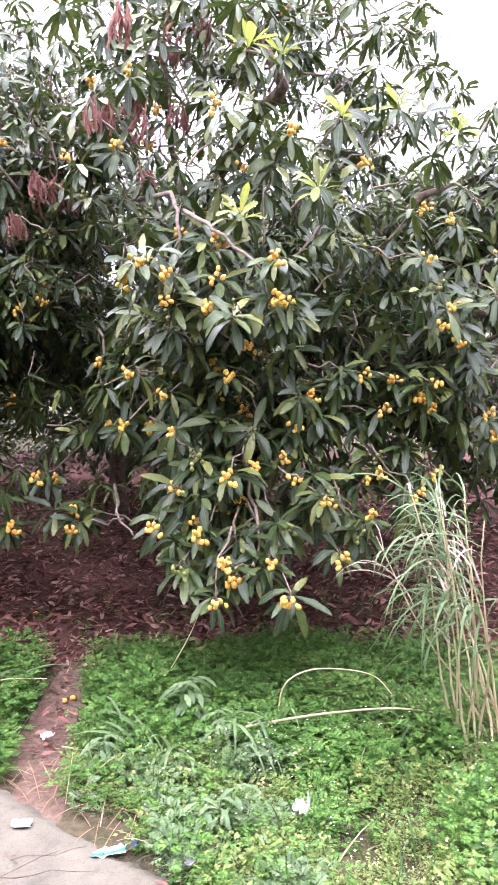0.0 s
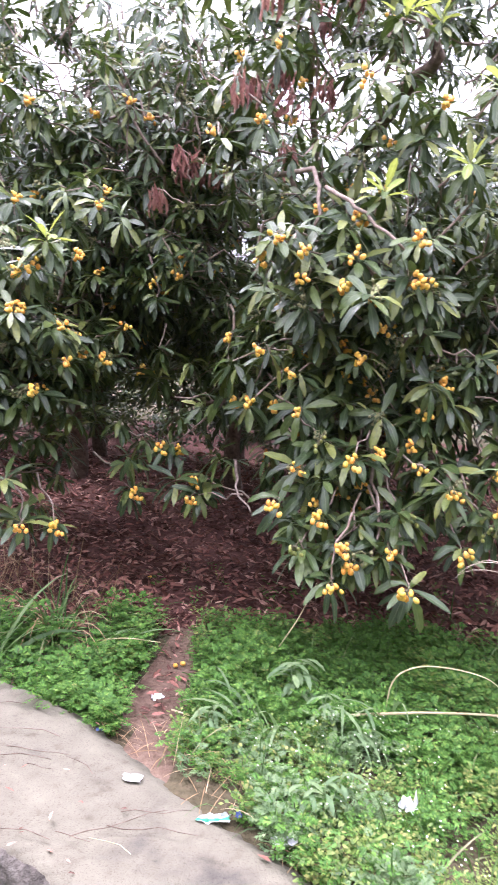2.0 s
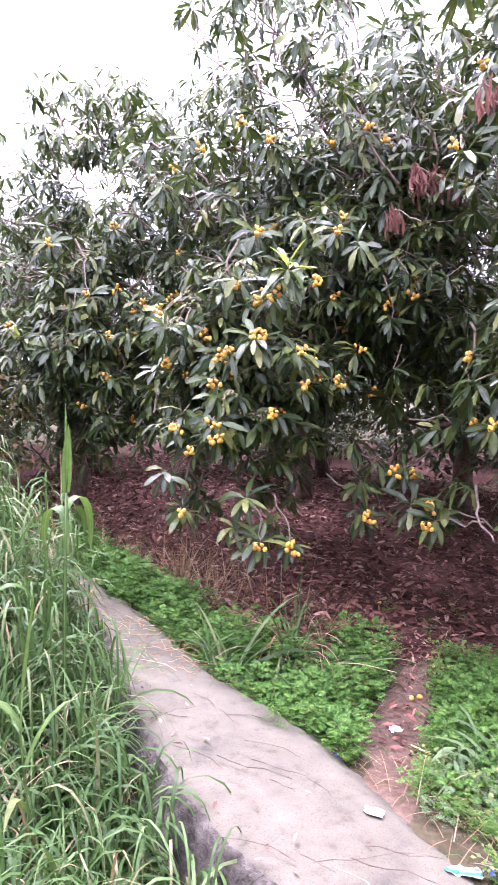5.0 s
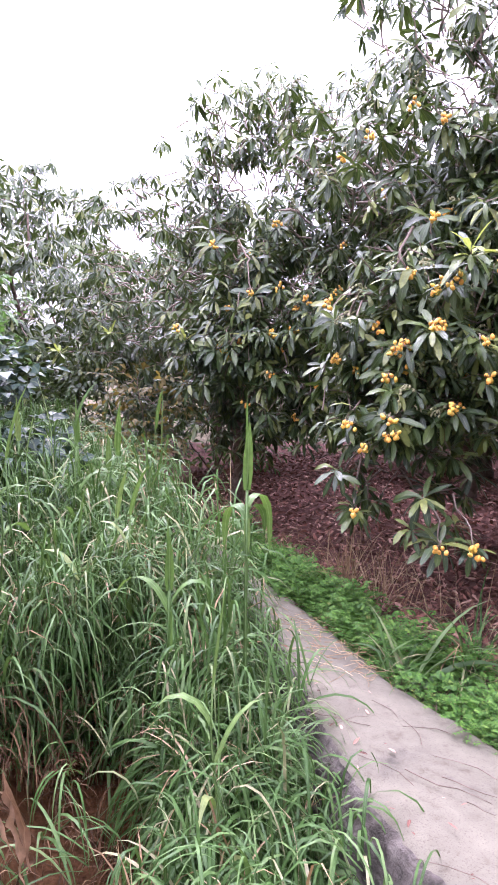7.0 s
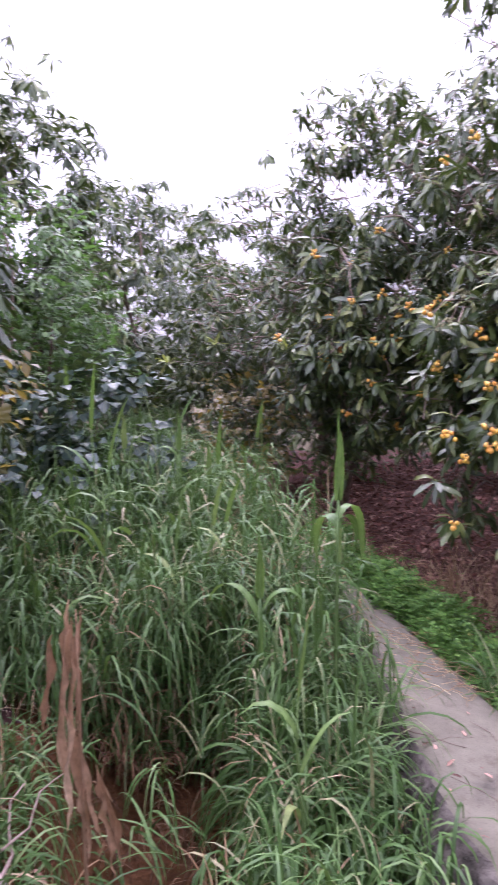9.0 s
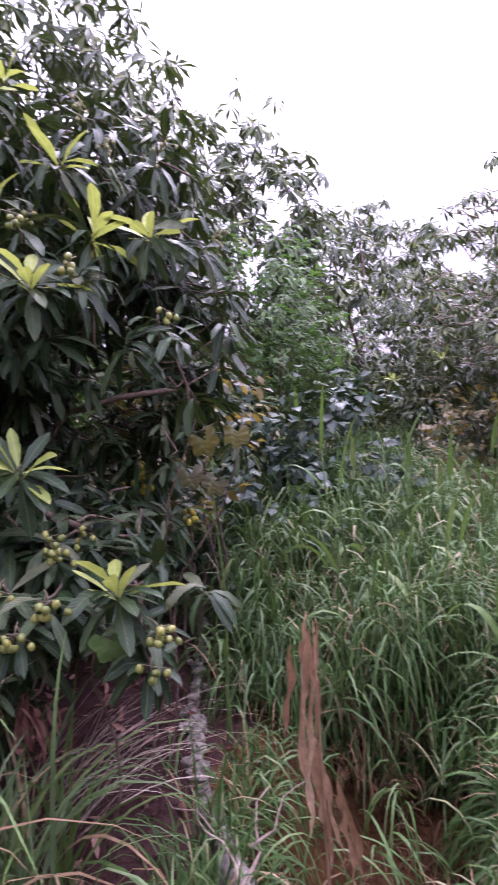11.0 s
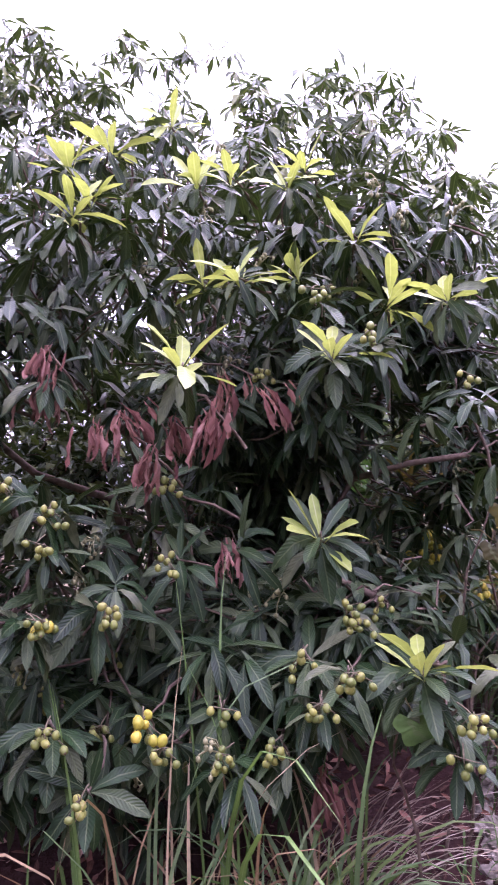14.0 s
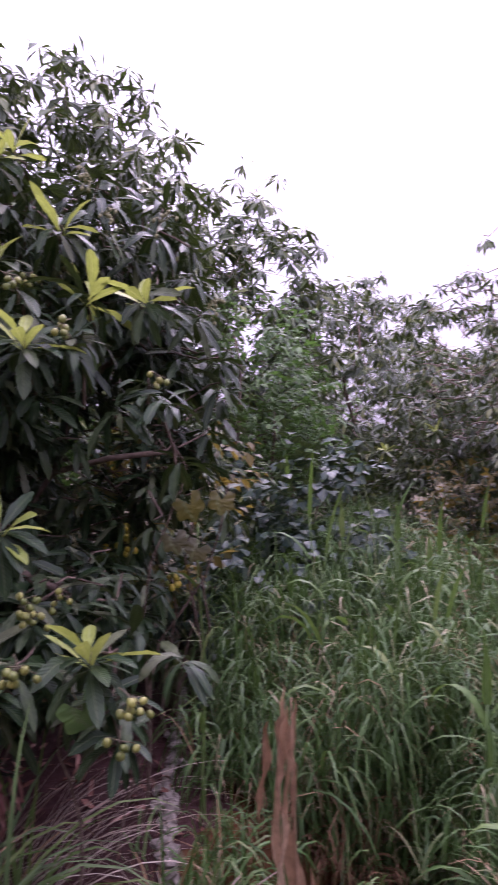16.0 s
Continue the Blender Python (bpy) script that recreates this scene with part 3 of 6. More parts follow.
def cluster_mesh(k, mat, hang):
    if (k, mat.name) not in CLUSTER_ME:
        CLUSTER_ME[k, mat.name] = fastmesh("leafy_shoot", *(HANG_SETS if hang else JOINED)[k], [mat])
    return CLUSTER_ME[k, mat.name]


def single_meshes(k, mat):
    if (k, mat.name) not in SINGLE_ME:
        SINGLE_ME[k, mat.name] = [fastmesh("leaf", *s, [mat]) for s in LEAF_SETS[k]]
    return SINGLE_ME[k, mat.name]


EYE = np.array((-0.2, 0.0, 1.5))


def loquat(base, lobes, label, mat, seed, fruits=(), young=(), withered=(), limbs=5, trunk_r=0.1, fork=0.9, near_parts=230, split=26, low=False, scale=1.0, lean=(0, 0), gap=-0.12, boughs=(), fruit_size=0.86, young_fruit=0.0, more_fruit=(0.0, "ripe", 0), hang=False, hollows=(), group="loquat trees of the orchard"):
    """A loquat tree: trunk, crooked limbs, whorls of long leaves on every shoot, fruit. Lobes: centre, radii, number of whorls, lowest height."""
    r = np.random.default_rng(seed)
    base = (base[0], base[1], float(height(base[0], base[1])))
    tree = thing("loquat_tree", base, label, "tree", group)
    top = np.array((base[0] + lean[0], base[1] + lean[1], base[2] + fork))
    pts = crooked(r, (base[0], base[1], base[2] - 0.1), top, 7, 0.05)
    put("trunk", fastmesh("trunk", *tube(pts, np.linspace(trunk_r * 1.35, trunk_r * 0.85, 7), 10), [M_BARK]), tree)
    for rad0, way in boughs:
        fine_way = [np.array(way[k]) * (1 - s) + np.array(way[k + 1]) * s + r.normal(0, 0.012, 3) for k in range(len(way) - 1) for s in (0.0, 0.33, 0.67)] + [np.array(way[-1])]
        put("branch", fastmesh("branch", *tube(fine_way, np.linspace(rad0, rad0 * 0.5, len(fine_way)), 8), [M_TWIG if rad0 < 0.03 else M_BARK]), tree)
    spots, twigs, outer = [], [], []
    for cx, cy, cz, rx, ry, rz, count, zmin in lobes:
        c, rad = np.array((cx, cy, cz)), np.array((rx, ry, rz))
        ends = []
        for k in range(limbs):
            d = unit(r.normal(0, 1, 3) * (1, 1, 0.7))
            end = c + d * rad * r.uniform(0.45, 0.8)
            end[2] = max(end[2], zmin + 0.25)
            way = crooked(r, top, end, 9, 0.09, 0.06)
            rr = trunk_r * r.uniform(0.4, 0.62)
            put("branch", fastmesh("branch", *tube(way, np.linspace(rr, 0.012, 9), 7), [M_BARK]), tree)
            ends.append(way)
        pool = np.array([p for w in ends for p in w[3:]])
        got = tries = 0
        while got < count and tries < count * 12:
            tries += 1
            d = unit(r.normal(0, 1, 3))
            f = r.uniform(0.25, 1.0) ** 0.5
            p = c + d * rad * f * (1 + 0.12 * noise.noise(Vector(d * 2.1) + Vector((seed, 0, 0))))
            if p[2] < zmin + 0.12 * wavy(p[0] * 2, p[1] * 2):
                continue
            if noise.noise(Vector(p * 1.5 + seed)) < gap:
                continue
            if not low and f > 0.7 and outer and ((np.array(outer) - p) ** 2).sum(1).min() < (0.125 * scale) ** 2:
                continue
            if not low and not hang and f > 0.72 and noise.noise(Vector(p * 2.9 + seed * 1.7)) < -0.13:
                continue
            if any(((p[0] - h[0]) / h[3]) ** 2 + ((p[1] - h[1]) / h[4]) ** 2 + ((p[2] - h[2]) / h[5]) ** 2 < 1 for h in hollows):
                continue
            n_out = unit(d / rad)
            view = unit(p - EYE)
            if n_out @ view > 0.2 and r.random() < 0.7:
                continue
            spots.append((p, n_out, "leaf"))
            if f > 0.7:
                outer.append(p)
            near_p = pool[np.argmin(((pool - p) ** 2).sum(1))]
            reach = min(r.uniform(0.12, 0.3) if r.random() < (0.93 if hang else 0.66) else r.uniform(0.3, 0.6), np.linalg.norm(near_p - p))
            q = p + unit(unit(near_p - p) + r.normal(0, 0.45, 3) - 0.4 * n_out) * reach
            if reach > 0.3 and not low:
                twigs.append(tube(crooked(r, q, p, 6, 0.12), [0.009, 0.008, 0.007, 0.006, 0.005, 0.004], 4, False))
            elif not low or got % 3 == 0:
                twigs.append(tube([q, (p + q) / 2 + r.normal(0, 0.03, 3), p], [0.006, 0.005, 0.004], 3, False))
            got += 1
    allc = np.array([l[:3] for l in lobes])
    for kind, places in (*[(k, f) for k, f in fruits], ("young", young), ("withered", withered)):
        for p in places:
            p = np.array(p)
            c = allc[np.argmin(((allc - p) ** 2).sum(1))]
            spots.append((p, unit((p - c) * (1, 1, 0.6) + unit(EYE - p) * 0.6), kind))
            for _ in range(2 if kind in ("ripe", "green") else 0):
                spots.append((p + unit(c - p) * 0.12 + r.normal(0, 0.1, 3), unit(unit(p - c) + r.normal(0, 0.4, 3)), "leaf"))
            q = p + unit(unit(c - p) + r.normal(0, 0.3, 3)) * (0.3 if kind in ("ripe", "green") else 0.16)
            twigs.append(tube(crooked(r, q, p, 5, 0.1), [0.006, 0.0055, 0.005, 0.004, 0.0035], 5, False))
    put("twigwork", fastmesh("twigwork", *stack(twigs), [M_BARK if hang else M_TWIG]), tree, "thin pale crooked twigs", kind="stuff")
    order = sorted(range(len(spots)), key=lambda k: (spots[k][2] == "leaf", np.linalg.norm(spots[k][0] - EYE)))
    joined, berries, parts_left, splits, extra = [], [], near_parts, split, more_fruit[2]
    for k in order:
        p, n_out, kind = spots[k]
        yaw = math.atan2(-n_out[0], n_out[1]) + r.normal(0, 0.5)
        tilt = r.normal(0, 0.22)
        sc = scale * r.uniform(0.82, 1.15)
        m = Matrix.Translation(p) @ Euler((tilt, r.normal(0, 0.2), yaw)).to_matrix().to_4x4() @ Matrix.Scale(sc, 4)
        if kind == "leaf" and n_out @ unit(EYE - p) > 0.2 and r.random() < young_fruit:
            M = np.array(m)
            B, BT, BU = BERRIES[int(r.integers(len(BERRIES)))]
            berries.append(((B + np.array((0, 0.03, 0.02))) @ M[:3, :3].T + M[:3, 3], BT, BU))
        if kind == "leaf" and extra > 0 and n_out @ unit(EYE - p) > 0.25 and r.random() < more_fruit[0]:
            extra -= 1
            add_fruit(tree, Vector(p) + Vector(unit(EYE - p)) * 0.06 + Vector((0, 0, 0.02)), yaw, more_fruit[1], r, fruit_size * 0.95)
        if kind in ("ripe", "yellow", "green"):
            add_fruit(tree, Vector(p) + Vector(n_out) * 0.03 + Vector(unit(EYE - p)) * 0.07, yaw, kind, r, fruit_size)
        if kind == "young":
            v = int(r.integers(len(YOUNG)))
            if v not in YOUNG_ME:
                YOUNG_ME[v] = fastmesh("young_shoot", *YOUNG[v], [M_YOUNG])
            put("young_shoot", YOUNG_ME[v], tree, "fresh lime-green upright leaves", m @ Matrix.Scale(0.95 if hang else 0.72, 4))
        elif kind == "withered":
            v = int(r.integers(len(WITHER)))
            if v not in WITHER_ME:
                WITHER_ME[v] = fastmesh("withered_shoot", *WITHER[v], [M_DEAD])
            put("withered_shoot", WITHER_ME[v], tree, "withered hanging pinkish-brown leaves", m)
            continue
        v = int(r.integers(len(LEAF_SETS)))
        if splits > 0 and not low:
            splits -= 1
            ob = put("leafy_shoot", stem_mesh(0), tree, "", m)
            for me in single_meshes(v, mat):
                lf = new("leaf", me)
                lf.parent = ob
        elif parts_left > 0 and not low:
            parts_left -= 1
            put("leafy_shoot", cluster_mesh(v, mat, hang), tree, "", m)
        else:
            V, T, U = LOW_SETS[int(r.integers(len(LOW_SETS)))] if low or np.linalg.norm(p - EYE) > 6.5 else (HANG_MID if hang else MID_SETS)[v]
            M = np.array(m)
            joined.append((V @ M[:3, :3].T + M[:3, 3], T, U))
    if berries:
        put("unripe_fruit", fastmesh("unripe_fruit", *stack(berries), [M_PALE_FRUIT]), tree, "small pale green fruit on furry stalks", kind="stuff")
    if joined:
        put("crown", fastmesh("crown", *stack(joined), [mat]), tree, kind="stuff")
    return tree


A_YOUNG = [(-0.0, 3.27, 3.01), (0.16, 3.46, 3.06), (0.41, 3.17, 2.67), (0.31, 3.17, 2.35), (-0.04, 3.12, 2.22), (0.71, 3.39, 2.8), (1.07, 3.64, 2.76)]
A_DEAD = [(-1.11, 3.81, 2.54), (-1.24, 3.71, 2.35), (-0.77, 3.47, 2.83), (-0.7, 3.59, 2.86), (-0.57, 3.59, 2.91), (-0.54, 3.63, 2.82), (-0.38, 3.82, 2.94), (-0.56, 3.7, 2.58), (-0.63, 3.52, 3.3), (-0.24, 3.76, 3.36), (-0.43, 3.79, 3.27)]
A_RIPE_UP = [(0.12, 2.95, 2.0), (0.09, 2.98, 1.84), (0.17, 2.98, 1.83), (-0.13, 3.07, 1.94), (-0.35, 3.05, 1.95), (-0.34, 3.06, 1.84), (-0.45, 3.03, 2.0), (-0.17, 3.08, 1.81), (-0.52, 3.13, 1.92), (-0.51, 3.16, 1.53), (-0.37, 3.23, 1.43), (-0.1, 3.2, 1.51), (-0.03, 3.4, 1.66), (0.56, 3.45, 1.52), (0.66, 3.43, 1.35), (0.89, 3.49, 1.36), (0.89, 3.39, 1.48), (0.82, 3.5, 1.41), (0.86, 3.45, 2.08), (1.09, 3.53, 1.68), (0.93, 3.47, 1.76), (0.85, 3.6, 2.36), (1.08, 3.66, 2.31), (-0.12, 3.28, 2.73), (0.19, 3.31, 2.63)]
A_RIPE_LOW = [(-0.34, 3.17, 1.26), (-0.08, 3.07, 1.07), (0.23, 3.38, 1.27), (0.1, 3.38, 1.19), (0.0, 3.17, 1.1), (0.18, 2.85, 0.58), (-0.14, 2.85, 0.57), (-0.41, 3.1, 0.84), (-0.22, 3.02, 0.82), (0.09, 2.99, 0.7), (-0.07, 2.97, 0.63), (-0.13, 2.99, 0.7), (0.34, 3.13, 0.95), (0.41, 3.07, 0.7), (0.21, 3.26, 1.03), (0.62, 3.41, 1.04), (0.79, 3.26, 0.96), (0.89, 3.35, 1.05), (-0.79, 3.82, 1.59), (-1.14, 3.8, 0.96), (-0.91, 3.61, 0.72), (-0.91, 3.73, 0.8), (-1.44, 4.37, 1.37), (-1.55, 4.52, 1.95), (-1.4, 4.55, 2.08), (0.3, 3.49, 1.42)]
A_GREEN = [(0.4, 3.28, 2.31), (0.53, 3.18, 0.78), (0.15, 3.12, 0.83), (-0.85, 3.79, 2.47), (0.5, 3.5, 2.18), (1.12, 3.63, 1.67), (-0.24, 3.17, 1.13), (-0.29, 2.98, 0.68), (0.62, 3.42, 1.12), (0.97, 3.54, 1.96)]
B_RIPE = [(-1.81, 3.25, 1.67), (-1.97, 3.11, 1.21), (-1.94, 3.12, 1.14), (-1.98, 3.09, 1.13), (-1.67, 3.09, 0.62), (-1.55, 3.19, 0.61), (-1.99, 3.33, 1.59), (-1.79, 3.53, 1.27), (-2.18, 3.14, 0.72), (-2.02, 3.2, 1.42), (-2.03, 3.39, 1.94), (-1.71, 3.22, 1.87), (-2.54, 3.64, 2.67), (-2.17, 3.75, 2.92), (-2.04, 3.84, 2.84), (-1.55, 3.19, 1.59), (-2.09, 3.14, 1.06), (-2.2, 3.09, 1.18), (-1.56, 3.3, 1.42), (-1.99, 3.58, 2.25), (-2.42, 3.78, 2.82)]
B_RIPE2 = [(-1.76, 3.13, 1.66), (-1.92, 3.03, 1.22), (-1.92, 3.16, 1.57), (-1.36, 4.03, 1.9), (-1.79, 3.32, 1.87), (-1.58, 3.41, 1.95), (-1.48, 3.51, 2.22), (-1.7, 3.26, 1.27), (-1.67, 3.62, 1.56), (-1.45, 3.81, 1.62), (-1.57, 3.77, 1.44), (-1.15, 3.86, 0.94), (-1.35, 3.76, 0.69), (-0.82, 3.76, 1.24), (-1.24, 4.15, 2.04)]
C_RIPE = [(-3.86, 4.1, 1.91), (-3.06, 4.37, 2.33), (-3.29, 4.28, 1.95), (-3.5, 4.24, 2.05), (-3.5, 4.14, 1.71), (-3.89, 4.1, 1.52), (-3.78, 4.18, 1.18), (-2.81, 4.44, 2.66), (-4.05, 4.12, 2.4), (-3.03, 4.21, 1.97), (-3.52, 4.13, 1.41), (-4.29, 3.98, 1.77)]
C_YOUNG = [(-4.2, 3.94, 1.68), (-5.75, 4.46, 1.78), (-6.22, 4.19, 1.6), (-2.38, 3.65, 2.02), (-1.59, 3.14, 2.0)]
D_YOUNG = [(-2.9, -0.63, 2.74), (-2.99, -0.49, 2.84), (-3.06, -0.24, 2.96), (-2.89, -0.15, 2.65), (-2.88, -0.01, 2.65), (-2.95, 0.28, 2.7), (-2.63, -0.02, 2.19), (-2.73, -0.14, 2.2), (-2.81, 0.2, 2.24), (-2.83, 0.43, 2.39), (-2.69, 0.51, 2.1), (-2.64, 0.69, 2.09), (-2.47, 0.26, 1.89), (-2.4, -0.21, 1.85), (-2.41, 0.18, 1.32), (-2.16, 0.39, 0.98), (-2.78, -0.53, 2.55), (-2.7, -0.58, 2.46), (-2.88, 0.2, 2.62)]
D_DEAD = [(-2.62, -0.66, 1.97), (-2.51, 0.05, 1.78), (-2.42, -0.12, 1.72), (-2.49, -0.48, 1.71), (-2.52, -0.24, 1.7), (-2.62, -0.33, 1.61), (-2.63, -0.1, 1.28), (-2.6, -0.41, 1.75), (-2.73, -0.72, 1.86), (-2.35, 0.15, 0.64), (-2.75, -0.22, 0.85), (-2.71, -0.08, 1.86)]
D_GREEN = [(-2.32, -0.66, 1.13), (-2.44, -0.74, 1.51), (-2.47, -0.63, 1.43), (-2.34, -0.14, 0.86), (-2.23, 0.13, 0.89), (-2.24, 0.21, 0.96), (-2.3, -0.28, 0.78), (-2.23, -0.51, 0.69), (-2.15, 0.47, 0.86), (-2.12, 0.46, 0.77), (-2.27, -0.61, 0.86), (-2.3, 0.02, 0.76), (-2.52, -0.26, 1.26), (-2.37, -0.49, 1.14), (-2.36, -0.63, 1.34), (-2.47, 0.25, 1.09), (-2.36, 0.11, 0.98), (-2.72, -0.32, 1.5), (-2.54, 0.41, 1.93), (-2.63, 0.25, 2.11), (-2.59, 0.69, 1.78)]
D_RIPE = [(-2.32, -0.35, 0.85), (-2.32, -0.67, 1.13), (-3.41, 0.76, 1.21), (-3.39, 0.79, 1.14), (-3.43, 0.64, 1.11), (-3.42, 0.95, 0.95)]
A_BOUGHS = [(0.014, [(-0.62, 3.74, 2.43), (-0.38, 3.37, 2.38), (-0.31, 3.3, 2.28), (-0.34, 3.23, 2.09)]), (0.011, [(-0.31, 3.3, 2.28), (-0.19, 3.12, 2.18), (-0.08, 3.05, 2.06), (0.06, 2.97, 1.95)]), (0.016, [(-0.26, 3.98, 1.78), (-0.14, 3.7, 1.43), (-0.08, 3.59, 1.23), (-0.07, 3.47, 1.08)]), (0.009, [(-0.08, 3.7, 1.34), (0.05, 3.49, 1.28), (0.17, 3.38, 1.21)]), (0.040, [(-0.15, 4.6, 1.45), (0.1, 4.1, 1.59), (0.31, 3.78, 1.69)]), (0.050, [(-0.26, 4.63, 2.74), (0.03, 3.95, 2.93), (0.18, 3.61, 2.97), (0.08, 3.64, 3.15)]), (0.010, [(-0.03, 3.38, 1.13), (0.01, 3.15, 0.94), (0.05, 3.02, 0.81), (0.02, 2.93, 0.66)]), (0.009, [(-0.71, 3.59, 0.93), (-0.68, 3.47, 0.81), (-0.58, 3.36, 0.71)]), (0.030, [(-1.69, 5.23, 1.19), (-1.28, 4.82, 1.11), (-0.84, 4.61, 1.19)])]

# ============ trees ============
loquat((0.0, 5.4), [(-0.25, 5.3, 2.55, 2.0, 1.9, 2.25, 920, 1.05), (-0.05, 3.95, 1.6, 0.85, 0.85, 1.15, 270, 0.5), (1.3, 4.6, 1.7, 1.1, 1.15, 1.05, 300, 0.6), (1.6, 4.8, 2.65, 0.7, 0.7, 0.8, 95, 1.9)],
       "loquat tree laden with yellow fruit, branches drooping low", M_LEAF, 11, scale=0.93,
       fruits=[("ripe", A_RIPE_UP), ("ripe", A_RIPE_LOW), ("green", A_GREEN)], young=A_YOUNG, withered=A_DEAD + [(-1.11 + 0.05 * k, 3.8 + 0.04 * (k % 2), 2.5 + 0.05 * (k % 3)) for k in (-1, 1, 3)], limbs=7, trunk_r=0.12, fork=0.8, boughs=A_BOUGHS, young_fruit=0.1, more_fruit=(0.15, "ripe", 85), gap=-0.2, hollows=[(0.2, 3.45, 1.62, 0.3, 0.7, 0.17), (-0.15, 3.5, 1.02, 0.22, 0.5, 0.12)])
loquat((-3.2, 7.3), [(-2.4, 5.6, 2.7, 1.5, 1.9, 1.95, 900, 1.25), (-2.2, 3.85, 1.4, 0.58, 0.72, 0.9, 240, 0.45), (-1.65, 4.6, 2.4, 0.9, 1.1, 1.1, 320, 1.2)],
       "loquat tree with orange-yellow fruit over a leaf-strewn floor", M_LEAF, 12, scale=0.85, fruits=[("ripe", B_RIPE), ("ripe", B_RIPE2)], limbs=5, trunk_r=0.075, fork=1.2, fruit_size=0.84, young_fruit=0.18, more_fruit=(0.09, "ripe", 40))
loquat((-5.0, 5.5), [(-4.35, 5.65, 2.55, 1.5, 1.5, 1.8, 820, 1.0), (-3.9, 4.6, 1.6, 0.9, 0.75, 1.05, 320, 0.5), (-5.95, 5.45, 2.15, 1.05, 1.0, 1.5, 400, 0.4)],
       "loquat tree with glossy grey-green leaves beside the ditch", M_LEAF, 13, scale=0.88, fruits=[("ripe", C_RIPE)], young=C_YOUNG, limbs=5, trunk_r=0.07, fork=0.8, near_parts=150, split=0, fruit_size=0.82, young_fruit=0.16, more_fruit=(0.08, "ripe", 28))
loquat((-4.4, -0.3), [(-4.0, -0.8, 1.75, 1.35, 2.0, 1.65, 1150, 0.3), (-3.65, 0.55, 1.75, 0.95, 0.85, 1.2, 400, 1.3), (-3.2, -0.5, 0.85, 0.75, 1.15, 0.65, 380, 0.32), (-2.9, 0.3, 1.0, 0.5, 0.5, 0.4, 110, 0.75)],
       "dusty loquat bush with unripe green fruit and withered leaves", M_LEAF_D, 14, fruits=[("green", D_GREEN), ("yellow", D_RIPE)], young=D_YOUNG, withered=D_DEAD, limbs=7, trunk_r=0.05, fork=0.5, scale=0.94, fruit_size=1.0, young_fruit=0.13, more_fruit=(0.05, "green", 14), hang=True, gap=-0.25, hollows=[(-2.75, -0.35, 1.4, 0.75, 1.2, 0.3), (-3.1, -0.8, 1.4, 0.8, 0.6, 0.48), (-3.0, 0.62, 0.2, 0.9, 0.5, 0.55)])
# x, y, crown's radii and middle height, whorls, lowest leaves
FAR_TREES = [(-6.8, -2.3, 1.4, 1.6, 2.7, 3.45, 640, 0.4), (-7.0, -0.5, 1.4, 1.6, 2.6, 3.3, 640, 0.6), (-6.5, 0.9, 1.4, 1.5, 2.3, 2.95, 600, 0.4), (-7.9, 3.2, 1.35, 1.35, 2.1, 3.0, 540, 0.6), (-7.1, 1.75, 1.0, 1.0, 2.45, 2.95, 400, 0.4), (-8.5, 5.3, 1.6, 1.4, 1.95, 2.2, 520, 0.3), (0.8, 8.8, 2.2, 2.0, 2.0, 2.5, 400, 0.5), (-1.7, 9.4, 2.2, 2.0, 2.1, 2.4, 430, 0.3), (-4.6, 9.6, 2.0, 2.0, 1.7, 2.4, 380, 0.8),
             (-8.2, 8.8, 2.2, 2.0, 1.6, 2.4, 430, 0.4), (-11.0, 7.0, 2.4, 2.2, 2.2, 2.7, 560, 0.3), (-9.6, 4.8, 1.6, 1.5, 1.1, 1.8, 330, 0.4), (3.4, 7.4, 1.8, 1.6, 0.95, 1.8, 300, 0.6),
             (-1.0, 12.4, 2.4, 2.0, 1.9, 2.4, 260, 0.5), (-5.4, 12.6, 2.4, 2.0, 1.9, 2.4, 260, 0.5), (3.2, 11.4, 2.4, 2.0, 1.5, 2.0, 260, 0.5), (-13.5, 9.5, 2.6, 2.4, 1.9, 2.5, 380, 0.4),
             # crowns hidden behind the front trees, added as a roof that darkens the floor
             (2.0, 6.9, 1.7, 1.5, 1.3, 2.3, 520, 1.15), (-1.4, 7.4, 1.8, 1.4, 1.4, 2.5, 620, 1.2), (-3.6, 9.0, 1.8, 1.3, 1.3, 2.5, 520, 1.2), (-6.6, 7.6, 1.5, 1.3, 1.2, 2.4, 460, 1.0), (4.2, 5.6, 1.5, 1.4, 1.1, 2.0, 420, 0.9)]
# two made-up far rows that keep sky light off the distant ground
FAR_TREES += [(x, y, 2.3, 1.8, 1.3, 2.3, 190, 1.1) for y in (14.8, 18.4) for x in (-9.5, -5.8, -2.1, 1.6, 5.3)]
for k, (x, y, rx, ry, rz, cz, cnt, zl) in enumerate(FAR_TREES):
    loquat((x, y), [(x, y, cz, rx, ry, rz, cnt, zl)], "loquat tree standing back in the orchard, some added for shade", M_LEAF, 30 + k, limbs=4, trunk_r=0.08, fork=0.9, low=True, scale=1.22, gap=0.0 if (x, y) in ((-8.5, 5.3), (-11.0, 7.0)) else -0.12)

# unseen trees added behind and beside the camera, blocking low sky light from there
for k, (x, y) in enumerate([(-5.6, -5.2), (1.6, -4.6), (4.5, -3.2), (5.4, 0.4), (5.8, 3.6)]):
    loquat((x, y), [(x, y, 2.9, 2.2, 2.1, 2.6, 420, 0.3)], "loquat tree added out of view for shade", M_LEAF, 60 + k, limbs=4, trunk_r=0.09, fork=0.9, low=True, scale=2.2)

